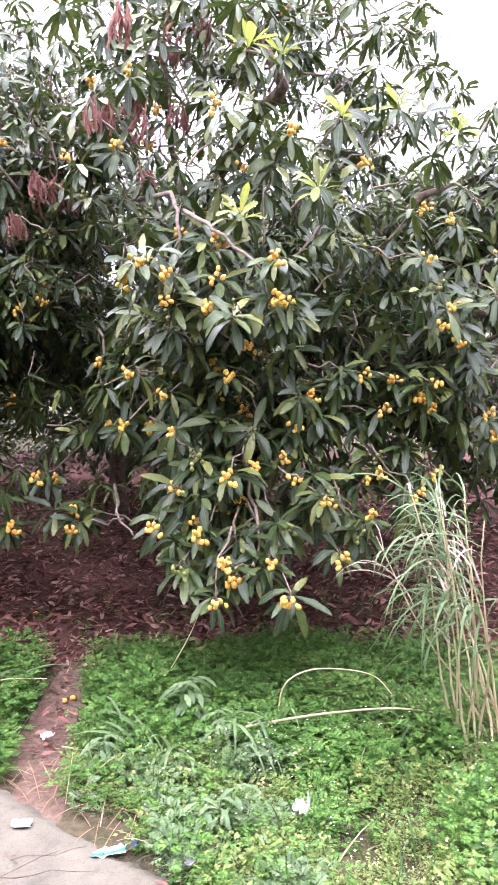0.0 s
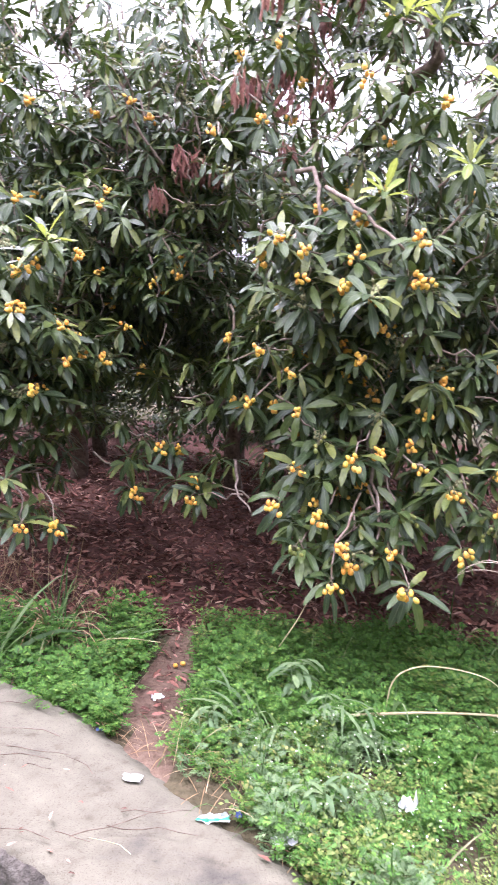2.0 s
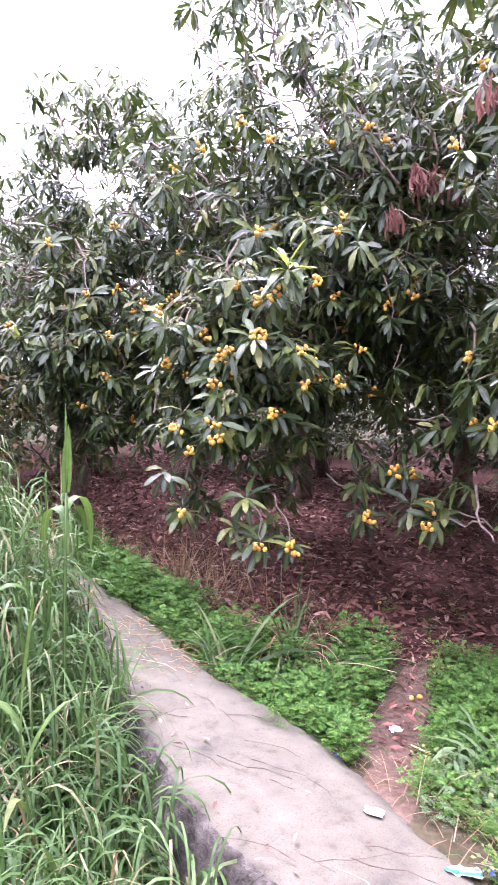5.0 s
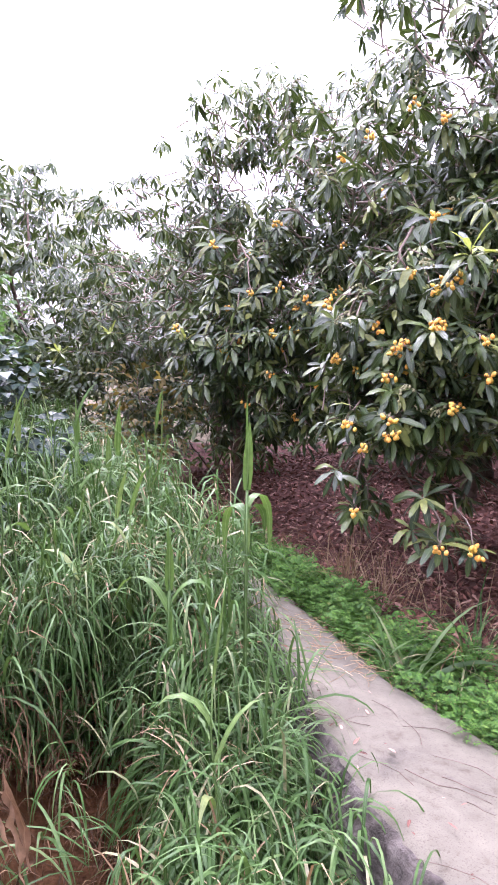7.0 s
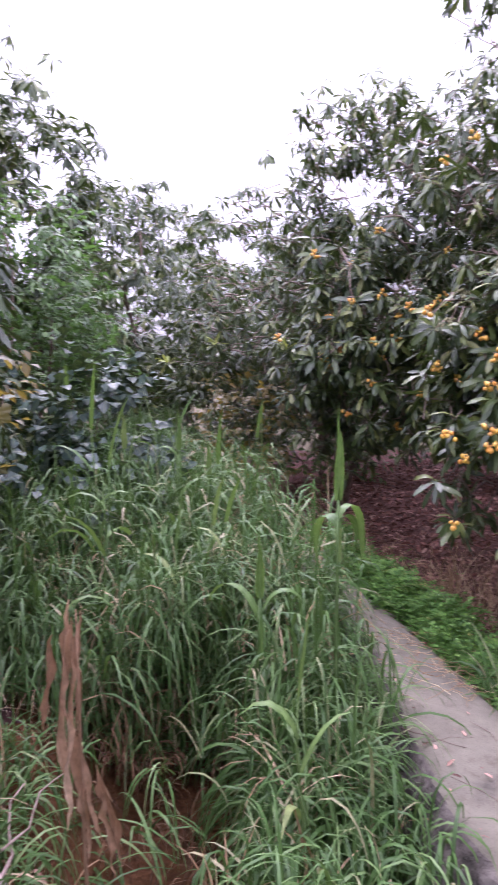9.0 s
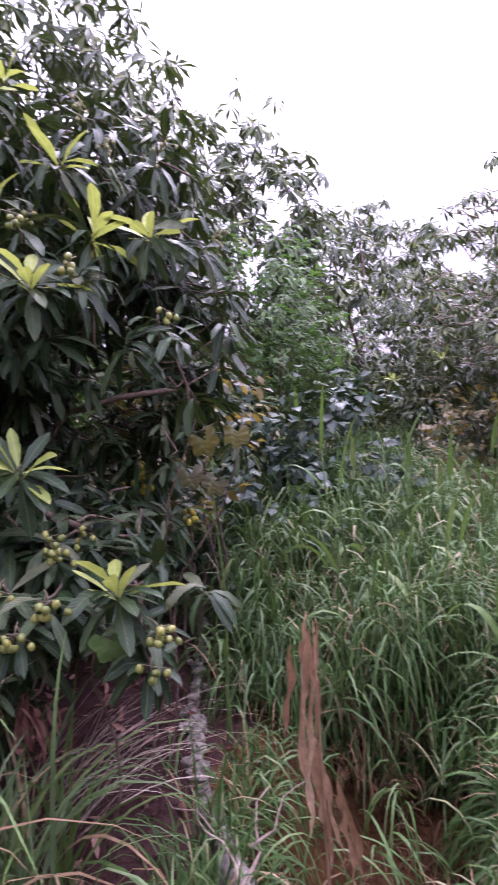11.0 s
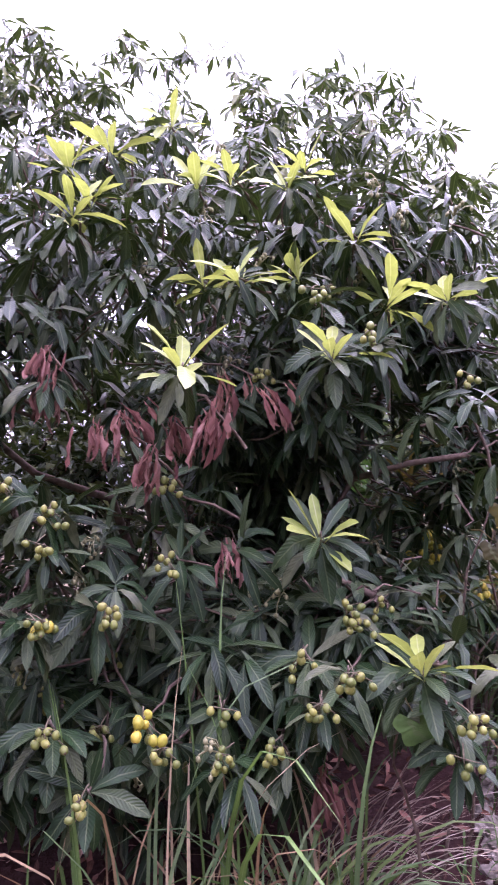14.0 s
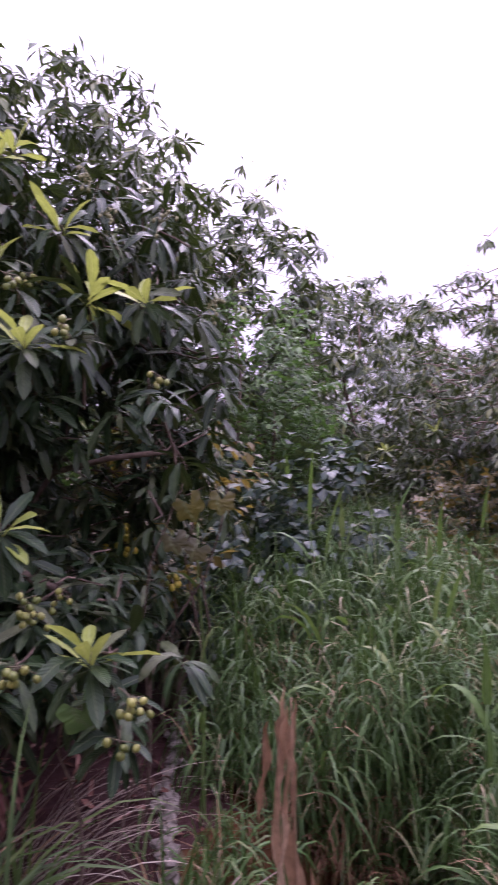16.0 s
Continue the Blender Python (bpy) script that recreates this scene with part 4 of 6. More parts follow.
# one more unseen crown, added behind the camera to darken the bush
loquat((-1.7, -3.3), [(-1.7, -3.1, 3.2, 1.8, 1.7, 2.2, 420, 0.6)], "loquat tree added out of view for shade", M_LEAF, 70, limbs=4, trunk_r=0.1, fork=1.1, low=True, scale=1.5)

# ============ shrubs ============


def sprig_set(seed, n, L, W, length):
    r = np.random.default_rng(seed)
    out = []
    for k in range(n):
        s = k / (n - 1)
        p = np.array((0, length * s, 0.25 * length * s - 0.3 * length * s * s))
        a = k * 2.4 + r.uniform(-0.4, 0.4)
        d = np.array((math.cos(a), 0.5 + 0.8 * s, 0.5 * math.sin(a)))
        out.append(leaf(L * r.uniform(0.7, 1.2), W * r.uniform(0.8, 1.2), d, (r.normal(0, 0.3), r.normal(0, 0.3), 1), r.uniform(0.2, 1.0), 0.15, (0.0, 0.5, 1.0), 0, p))
    return stack(out)


def shrub(name, base, lobes, label, category, mat, L, W, seed, stem_r=0.02, stems=5, sprig=0.22, leaves=9):
    """A shrub: stems from the ground and a crown of leafy sprigs."""
    r = np.random.default_rng(seed)
    base = (base[0], base[1], float(height(base[0], base[1])))
    ob = thing(name, base, label, category)
    sets = [sprig_set(seed * 10 + k, leaves, L, W, sprig) for k in range(5)]
    for k in range(stems):
        c = lobes[k % len(lobes)]
        end = np.array(c[:3]) + r.normal(0, 0.4, 3) * np.array(c[3:6])
        way = crooked(r, (base[0] + r.normal(0, 0.06), base[1] + r.normal(0, 0.06), base[2] - 0.05), end, 8, 0.07)
        put("stem", fastmesh("stem", *tube(way, np.linspace(stem_r, stem_r * 0.3, 8), 6), [M_BARK]), ob)
    parts = []
    for cx, cy, cz, rx, ry, rz, cnt, zmin in lobes:
        got = 0
        while got < cnt:
            d = unit(r.normal(0, 1, 3))
            p = np.array((cx, cy, cz)) + d * np.array((rx, ry, rz)) * r.uniform(0.3, 1.0) ** 0.45
            got += 1
            if p[2] < zmin or noise.noise(Vector(p * 2.0 + seed)) < -0.2:
                continue
            yaw = math.atan2(-d[0], d[1]) + r.normal(0, 0.6)
            m = np.array(Matrix.Translation(p) @ Euler((r.normal(0.2, 0.4), r.normal(0, 0.3), yaw)).to_matrix().to_4x4() @ Matrix.Scale(r.uniform(0.8, 1.2), 4))
            V, T, U = sets[int(r.integers(5))]
            parts.append((V @ m[:3, :3].T + m[:3, 3], T, U))
    put("crown", fastmesh("crown", *stack(parts), [mat]), ob, kind="stuff")
    return ob


shrub("small_leaved_tree", (-6.3, 2.75), [(-6.3, 2.7, 2.15, 0.8, 0.75, 1.05, 620, 0.9), (-6.1, 2.75, 1.4, 0.7, 0.6, 0.8, 240, 0.5)], "slender bright green small-leaved tree behind the ditch grass", "tree", M_BROAD, 0.085, 0.036, 51, 0.035, 6, 0.3, 10)
shrub("broad_leaved_shrub", (-5.0, 2.55), [(-5.0, 2.5, 0.95, 0.75, 0.6, 0.65, 330, 0.1), (-4.6, 1.9, 0.55, 0.7, 0.6, 0.6, 220, 0.05)], "shrub with broad glossy blue-green leaves", "shrub", M_BLUE, 0.11, 0.085, 52, 0.015, 5, 0.22, 7)
shrub("yellowing_shrub", (-3.9, 1.2), [(-3.85, 1.15, 1.25, 0.4, 0.4, 0.55, 80, 0.3)], "thin shrub with yellowing leaves", "shrub", M_YELLOWING, 0.09, 0.045, 53, 0.012, 4, 0.22, 7)
shrub("yellowing_shrub", (-5.4, 4.7), [(-5.3, 4.6, 0.95, 0.5, 0.45, 0.7, 170, 0.2)], "pale yellow-green shrub at the end of the ditch", "shrub", M_YELLOWING, 0.08, 0.045, 54, 0.012, 4, 0.22, 7)
for k, (x, y, w, h_, cnt) in enumerate([(-7.2, 5.6, 1.1, 0.95, 420), (-8.2, 3.9, 1.3, 1.0, 420), (-9.8, 8.6, 1.6, 1.2, 420), (-6.4, 8.8, 1.3, 0.9, 330), (-3.4, 11.0, 2.1, 1.0, 460), (0.4, 11.0, 2.2, 1.0, 460), (3.4, 9.2, 1.8, 0.9, 380), (-12.5, 5.0, 2.0, 1.4, 420), (-10.0, 11.0, 2.6, 1.5, 420), (-6.8, 11.4, 2.2, 1.1, 420), (-5.3, -1.2, 1.2, 0.95, 420), (-5.0, 0.8, 0.9, 1.0, 380), (-5.8, 0.2, 1.1, 1.15, 420), (-5.2, -2.0, 1.2, 1.35, 520), (-5.1, -1.0, 0.7, 1.2, 380), (-4.9, -2.9, 1.0, 1.5, 420), (-5.7, 1.7, 0.9, 0.95, 360), (-6.4, 6.8, 1.1, 0.75, 300), (-4.4, 8.4, 1.1, 0.95, 380), (-2.5, 8.7, 1.2, 1.15, 460), (-0.5, 8.5, 1.3, 1.1, 460), (-8.6, 6.2, 1.3, 1.0, 330), (-15.0, 6.5, 2.6, 1.6, 330), (-15.5, 2.5, 2.6, 1.8, 330), (-12.0, 13.5, 3.0, 1.6, 330), (-7.0, 14.5, 3.0, 1.4, 330), (-2.0, 14.5, 3.0, 1.4, 330), (3.0, 14.0, 3.0, 1.4, 330), (6.5, 11.5, 2.4, 1.3, 300), (-12.0, 0.5, 2.6, 1.8, 330), (-5.2, 11.6, 1.4, 1.0, 300), (-4.7, 10.6, 1.1, 0.9, 240), (-1.5, 11.6, 1.4, 1.0, 300), (-3.2, 12.8, 1.5, 1.0, 260)]):
    shrub("undergrowth_shrub", (x, y), [(x, y, h_, w, w * 0.8, h_, cnt, 0.05)], "dense dark shrub under the orchard trees", "shrub", M_BROAD if k % 5 == 2 else M_LEAF, 0.12, 0.05, 60 + k, 0.02, 4, 0.35, 8)

def lobed_leaf(r, size, root, way, face, lobes=5):
    """A large leaf with pointed lobes round its stalk's end, hanging from root along way."""
    way, face = unit(np.array(way, float)), unit(np.array(face, float))
    side = unit(np.cross(way, face))
    face = np.cross(side, way)
    root = np.array(root, float)
    V, UV, n = [root + way * size * 0.3 + face * size * 0.06], [(0.3, 0.3)], lobes * 6
    for k in range(n + 1):
        a = -2.55 + 5.1 * k / n
        f = (k / n * lobes) % 1.0 if k < n else 0.0
        rad = size * (0.46 + 0.17 * (1 - abs(2 * f - 1)) ** 0.9 * (1.15 - 0.2 * abs(a)))
        V.append(root + way * size * 0.3 + (way * math.cos(a) + side * math.sin(a)) * rad - face * 0.35 * rad * rad / size + face * r.normal(0, 0.02) * size)
        UV.append((0.5 + 0.4 * math.sin(a), 0.5 + 0.4 * math.cos(a)))
    return np.array(V), np.array([(0, k + 1, k + 2) for k in range(n)]), np.array(UV)


def lobed_plant(base, top, leaves, mat, label, seed, size=0.12):
    """A thin climbing stem with a few large lobed leaves near its end."""
    r = np.random.default_rng(seed)
    z = float(height(*base))
    ob = thing("lobed_leaf_plant", (*base, z), label, "plant")
    way = crooked(r, (*base, z - 0.03), top, 9, 0.05, 0.05)
    put("stem", fastmesh("stem", *tube(way, np.linspace(0.007, 0.003, 9), 6), [M_BARK]), ob)
    for k in range(leaves):
        p = np.array(way[-1 - k % 3]) + r.normal(0, 0.03, 3)
        tip = p + np.array((r.normal(0.06, 0.04), r.normal(0, 0.07), r.normal(-0.03, 0.02)))
        put("leaf_stalk", fastmesh("leaf_stalk", *tube([p, (p + tip) / 2 + (0, 0, 0.015), tip], [0.002, 0.0018, 0.0015], 4), [M_YELLOWING]), ob)
        put("leaf", fastmesh("leaf", *lobed_leaf(r, size * r.uniform(0.8, 1.15), tip, (r.normal(0.1, 0.2), r.normal(0, 0.35), -1.0), (1.0, r.normal(-0.2, 0.4), 0.4)), [mat]), ob)
    return ob


lobed_plant((-2.95, 0.62), (-2.62, 0.8, 1.4), 2, M_YELLOW_LEAF, "climber with large yellow-brown lobed leaves beside the bush", 240, 0.095)
lobed_plant((-3.0, 0.7), (-2.56, 0.97, 1.42), 2, M_YELLOW_LEAF, "climber with large yellow-brown lobed leaves beside the bush", 241, 0.085)
lobed_plant((-2.5, 0.36), (-2.15, 0.33, 0.86), 1, M_BROAD, "low plant with one broad bright green lobed leaf", 242, 0.11)

# ============ blades of grass ============


def blades(r, roots, az, tilt, length, width, droop, ks=6):
    """Many arching blades at once: V, T, UV."""
    n = len(roots)
    d = np.stack([np.cos(az) * np.sin(tilt), np.sin(az) * np.sin(tilt), np.cos(tilt)], 1)
    side = np.stack([-np.sin(az), np.cos(az), np.zeros(n)], 1)
    side = side + r.normal(0, 0.35, (n, 3))
    p = np.array(roots, float)
    V, UV = np.zeros((n, ks, 2, 3)), np.zeros((n, ks, 2, 2))
    for k in range(ks):
        f = k / (ks - 1)
        if k:
            d = d + np.array((0, 0, -1.0)) * (droop / (ks - 1) * (0.4 + 1.75 * f))[:, None]
            d /= np.linalg.norm(d, axis=1)[:, None]
            p = p + d * (length / (ks - 1))[:, None]
        s = side - d * (side * d).sum(1)[:, None]
        s /= np.linalg.norm(s, axis=1)[:, None]
        w = (width * np.interp(f, [0, 0.2, 0.4, 0.6, 0.8, 1], [0.7, 1.0, 1.0, 0.85, 0.55, 0.06]) / 2)[:, None]
        V[:, k, 0], V[:, k, 1] = p - s * w, p + s * w
        UV[:, k, 0], UV[:, k, 1] = (0, f), (1, f)
    base = np.arange(n)[:, None] * ks * 2
    T = []
    for k in range(ks - 1):
        a = base + 2 * k
        T += [np.hstack([a, a + 1, a + 3]), np.hstack([a, a + 3, a + 2])]
    return V.reshape(-1, 3), np.concatenate(T), UV.reshape(-1, 2)


def blade_field(name, r, xy, mat, label, category, lengths, widths, tilt=(0.05, 0.6), droop=(0.5, 1.6), kind="stuff", zoff=0.0):
    xy = np.array(xy)
    n = len(xy)
    roots = np.column_stack([xy, height(xy[:, 0], xy[:, 1]) - 0.02 + zoff])
    me = fastmesh(name, *blades(r, roots, r.uniform(0, 6.283, n), r.uniform(*tilt, n), lengths, widths, r.uniform(*droop, n)), [mat])
    return tagged(new(name, me), label, category, kind=kind)


def leafy_grass(name, r, xy, top, mat, label, L=(0.26, 0.55), W=(0.005, 0.0135), droop=(1.5, 4.4), fan=8, facing=None, ks=6, tilt=(0.1, 0.7)):
    """Grass whose blades leave their stems at many heights, in fans of several blades from one point."""
    xy = np.array(xy)
    n = len(xy)
    lead = (np.arange(n) // fan) * fan
    spread = r.normal(0, 0.022, (n, 2))
    xy, top = xy[lead] + spread, np.asarray(top)[lead]
    u = (r.random(n) ** 0.8)[lead] * r.uniform(0.86, 1.06, n)
    base = height(xy[:, 0], xy[:, 1])
    lean = r.normal(0, 0.12, (n, 2))[lead] * u[:, None]
    roots = np.column_stack([xy + lean, base + u * np.maximum(top - base - 0.22, 0.05)])
    az = (r.uniform(0, 6.283, n) if facing is None else r.normal(facing, 0.8, n))[lead] + r.normal(0, 0.75, n)
    me = fastmesh(name, *blades(r, roots, az, np.abs(r.uniform(*tilt, n)[lead] + r.normal(0, 0.22, n)), r.uniform(*L, n), r.uniform(*W, n), r.uniform(*droop, n)[lead] * r.uniform(0.75, 1.25, n), ks), [mat])
    return tagged(new(name, me), label, "grass", kind="stuff")


r = np.random.default_rng(70)
tall = []
while len(tall) < 30000:
    x, y = r.uniform(-8.5, -0.8), r.uniform(0.2, 5.6)
    al, ac = ditch_coords(x, y)
    d = math.hypot(x + 0.3, y)
    if ac < 0.10 or side_of(PATH_LEFT, x, y) > (-0.2 if al > 0.3 else -0.48) or ac > 1.6 + 0.3 * max(0, al - 0.6) or al < -0.5 or al > 6.4 or d < 1.3:
        continue
    bear = math.atan2(y, -x - 0.3)
    if d < 3.1 and abs(bear - 0.585) < 0.19 + 0.02 * math.sin(9 * d) and r.random() < 0.985:
        continue
    if r.random() > 1.3 - 0.11 * d:
        continue
    tall.append((x, y))
tall = np.array(tall)
dist = np.hypot(tall[:, 0] + 0.3, tall[:, 1])
patch = np.sin(2.9 * tall[:, 0] + 1.3) * np.sin(3.4 * tall[:, 1] + 0.5)
crest = np.interp(dist, [1.3, 1.7, 2.2, 3.0, 4.2, 6.0], [0.12, 0.38, 0.62, 0.82, 1.0, 1.08]) + 0.14 * patch
al, ac = ditch_coords(tall[:, 0], tall[:, 1])
crest -= 0.5 * (1 - smooth(0.12, 0.5, ac)) * (1 - smooth(1.6, 2.8, al))
crest -= 0.62 * smooth(1.0, 1.5, ac) * (1 - smooth(0.9, 2.2, al))
crest -= 0.4 * (1 - smooth(0.19, 0.42, np.abs(np.arctan2(tall[:, 1], -tall[:, 0] - 0.3) - 0.585))) * (1 - smooth(2.4, 3.2, dist))
order = np.argsort(dist // 1.5, kind="stable")
tall, crest, dist = tall[order], crest[order], dist[order]
cut = int((dist < 3.0).sum())
leafy_grass("tall_grass", r, tall[:cut], crest[:cut], M_GRASS, "lush green grass arching over the ditch", ks=9)
leafy_grass("tall_grass", r, tall[cut:], crest[cut:], M_GRASS, "tall lush green grass filling a ditch")
pick = r.choice(len(tall), 3400, replace=False)
leafy_grass("dry_grass", r, tall[pick] + r.normal(0, 0.03, (3400, 2)), crest[pick] * 0.8, M_STRAW, "dead straw-coloured grass among the green", (0.2, 0.45), (0.003, 0.01), (0.8, 2.8), fan=3)
hole = np.column_stack([r.normal(-2.55, 0.32, 520), r.normal(1.6, 0.2, 520)])
leafy_grass("dead_thatch", r, hole, np.interp(hole[:, 0], [-3.0, -2.3], [0.42, -0.25]), M_THATCH, "brown dead grass matted over bare ditch soil", (0.14, 0.34), (0.003, 0.008), (1.5, 3.8))
# grass that hangs over the ditch from the path's bank
bank = []
while len(bank) < 5600:
    al, ac = r.uniform(-0.55, 2.9), r.uniform(-0.1, 0.5)
    p = A0 + AL * al + AC * ac
    if side_of(PATH_LEFT, p[0], p[1]) < -0.16 + 0.05 * math.sin(7 * al) and noise.noise(Vector((p[0] * 3.2, p[1] * 3.2, 4.0))) > -0.22:
        bank.append(tuple(p))
bank = np.array(bank)
al, ac = ditch_coords(bank[:, 0], bank[:, 1])
leafy_grass("bank_grass", r, bank, 0.13 + 0.07 * np.sin(5.1 * bank[:, 0] + 3.3 * bank[:, 1]) - 0.12 * ac, M_GRASS, "long green grass drooping over the ditch bank", (0.32, 0.56), (0.009, 0.018), (1.7, 3.6), fan=11, facing=-1.75, ks=9, tilt=(0.7, 1.45))
pick = r.choice(len(bank), 200, replace=False)
leafy_grass("bank_straw", r, bank[pick] + AC * 0.12, np.full(200, 0.06), M_STRAW, "dead straw blades among the drooping bank grass", (0.2, 0.4), (0.003, 0.007), (2.0, 4.5), fan=3, facing=-1.75, ks=9)

# ============ weeds ahead of the path ============


def lobed(r, L, d, nrm, root):
    """A small cut leaf: five pointed lobes."""
    d, nrm = unit(np.array(d)), np.array(nrm)
    side = unit(np.cross(d, nrm))
    V, T, UV = [], [], []
    for f, ang, ln in ((0.3, 0, 0.7), (0.25, 0.85, 0.55), (0.25, -0.85, 0.55)):
        o = np.array(root) + d * L * f
        e = d * math.cos(ang) + side * math.sin(ang)
        q = np.cross(e, np.cross(side, d))
        w = L * 0.13
        b0 = len(V)
        V += [o, o + e * L * ln * 0.55 + q * w, o + e * L * ln - np.array((0, 0, 0.12 * L)), o + e * L * ln * 0.55 - q * w]
        UV += [(0.5, 0), (0, 0.5), (0.5, 1), (1, 0.5)]
        T += [(b0, b0 + 1, b0 + 2), (b0, b0 + 2, b0 + 3)]
    return np.array(V), np.array(T), np.array(UV)


def weed_set(seed, n, L, hgt, cut=True):
    r = np.random.default_rng(seed)
    out = []
    for k in range(n):
        a = k * 2.4 + r.uniform(-0.4, 0.4)
        z = hgt * r.uniform(0.15, 1.0)
        d = (math.cos(a), math.sin(a), r.uniform(0.1, 0.8))
        root = (0.25 * z * math.cos(a), 0.25 * z * math.sin(a), z)
        l_ = L * r.uniform(0.7, 1.25)
        if cut:
            out.append(lobed(r, l_, d, (0, 0, 1), root))
        else:
            dd, o = unit(np.array(d)), np.array(root)
            sd = unit(np.cross(dd, (0, 0, 1.0))) * l_ * 0.32
            out.append((np.array([o, o + dd * l_ * 0.55 + sd, o + dd * l_ - np.array((0, 0, 0.1 * l_)), o + dd * l_ * 0.55 - sd]), np.array([(0, 1, 2), (0, 2, 3)]), np.array([(0.5, 0), (0, 0.5), (0.5, 1), (1, 0.5)])))
    return stack(out)


def fern_set(seed, n, L, hgt):
    """A low plant with finely cut leaves: paired leaflets along each midrib."""
    r = np.random.default_rng(seed)
    V, T, UV = [], [], []
    for k in range(n):
        a = k * 2.4 + r.uniform(-0.4, 0.4)
        z = hgt * r.uniform(0.1, 1.0)
        d = unit(np.array((math.cos(a), math.sin(a), r.uniform(0.0, 0.9))))
        o = np.array((0.3 * z * math.cos(a), 0.3 * z * math.sin(a), z))
        side = unit(np.cross(d, (0, 0, 1.0)))
        ln = L * r.uniform(0.7, 1.25)
        for j, (f, g) in enumerate(((0.25, 0.42), (0.5, 0.45), (0.72, 0.32))):
            for sgn in (-1, 1):
                p = o + d * ln * f - np.array((0, 0, 0.25 * ln * f * f))
                tip = p + (side * sgn * g * 0.85 + d * 0.16) * ln - np.array((0, 0, 0.08 * ln))
                b0 = len(V)
                V += [p - d * ln * 0.09 + side * sgn * ln * 0.06, tip, p + d * ln * 0.2 + side * sgn * ln * 0.08]
                UV += [(0.2, 0), (0.3, 1), (0.2, 0.5)]
                T.append((b0, b0 + 1, b0 + 2))
        p, b0 = o + d * ln * 0.72 - np.array((0, 0, 0.13 * ln)), len(V)
        V += [p - side * ln * 0.09, p + d * ln * 0.36 - np.array((0, 0, 0.1 * ln)), p + side * ln * 0.09]
        UV += [(0.2, 0), (0.3, 1), (0.2, 0.5)]
        T.append((b0, b0 + 1, b0 + 2))
    return np.array(V), np.array(T), np.array(UV)


FERNS = [fern_set(600 + k, 13, 0.038, 0.13) for k in range(6)]
WEEDS_ROUND = [weed_set(620 + k, 26, 0.019, 0.12, False) for k in range(4)]
r = np.random.default_rng(71)
green, pale, lime = [], [], []
spots_w = []
while len(spots_w) < 8400:
    x, y = r.uniform(-4.2, 3.0), r.uniform(0.6, 4.6)
    sd = side_of(PATH_RIGHT, x, y)
    if sd < ((0.1 if -0.75 < x < -0.35 else 0.0) + 0.03 * math.sin(13 * x) if x > -1.1 else 0.0) or region(x, y) != 2 and r.random() > 0.012:
        continue
    if x < -1.3 and sd > 0.36 + 0.1 * wavy(3 * x, y) and r.random() > 0.07:
        continue
    if x > 1.0 and r.random() < 0.45 + 0.25 * (x - 1.0) or y < 1.6 and r.random() < (1.6 - y):
        continue
    if -2.0 < x < -1.15 and y < 3.3 and r.random() < 0.45:
        continue
    if noise.noise(Vector((x * 4.5, y * 4.5, 7.0))) < -0.3 and r.random() < 0.7:
        continue
    spots_w.append((x, y))
for x, y in spots_w:
    k, k2 = noise.noise(Vector((x * 1.6, y * 1.6, 3.0))), noise.noise(Vector((x * 3.4, y * 3.4, 9.0)))
    near_path = y < 2.5 + 0.25 * k and x > -0.75
    grow = (1.3 if x < -1.15 else 1.0) * (1.0 + 0.35 * k + 0.55 * k2)
    m = np.array(Matrix.Translation((x, y, float(height(x, y)) - 0.01)) @ Euler((r.normal(0, 0.15), r.normal(0, 0.15), r.uniform(0, 6.28))).to_matrix().to_4x4() @ Matrix.Scale(r.uniform(0.55, 1.15) * grow, 4))
    if near_path and x < 0.2 + 0.1 * k and k2 + r.normal(0, 0.12) > 0.08:
        (V, T, U), tgt = FERNS[int(r.integers(6))], pale
    elif near_path and k2 + r.normal(0, 0.15) < -0.08:
        (V, T, U), tgt = WEEDS_ROUND[int(r.integers(4))], lime
    elif x > -1.15 and k + r.normal(0, 0.1) > 0.2:
        (V, T, U), tgt = WEEDS_ROUND[int(r.integers(4))], green if r.random() < 0.8 else lime
    else:
        (V, T, U), tgt = FERNS[int(r.integers(6))], green if r.random() < (0.97 if x < 0.3 else 0.9) else lime
    tgt.append((V @ m[:3, :3].T + m[:3, 3], T, U))
tagged(new("ground_weeds", fastmesh("ground_weeds", *stack(green), [M_WEED])), "low bright green ferny weeds covering the verge", "weeds", kind="stuff")
tagged(new("pale_weeds", fastmesh("pale_weeds", *stack(pale), [M_WEED_PALE])), "low grey-green weeds beside the path", "weeds", kind="stuff")
tagged(new("lime_weeds", fastmesh("lime_weeds", *stack(lime), [M_WEED_LIME])), "yellow-green small-leaved weeds beside the path", "weeds", kind="stuff")
V, T = [], []
for _ in range(420):
    x, y = r.uniform(-0.35, 1.2), r.uniform(1.75, 2.75)
    if side_of(PATH_RIGHT, x, y) < 0.03 or noise.noise(Vector((x * 3.0, y * 3.0, 2.0))) < -0.05:
        continue
    c, b0, rad = np.array((x, y, float(height(x, y)) + r.uniform(0.1, 0.19))), len(V), r.uniform(0.002, 0.004)
    V += [c + (0, 0, rad * 0.6)] + [c + (math.cos(a) * rad, math.sin(a) * rad, r.normal(0, 0.001)) for a in (0, 1.26, 2.51, 3.77, 5.03)]
    T += [(b0, b0 + 1 + q, b0 + 1 + (q + 1) % 5) for q in range(5)]
tagged(new("weed_flowers", fastmesh("weed_flowers", V, T, None, [M_PLASTIC_PALE])), "tiny creamy white weed flowers", "flowers", kind="stuff")
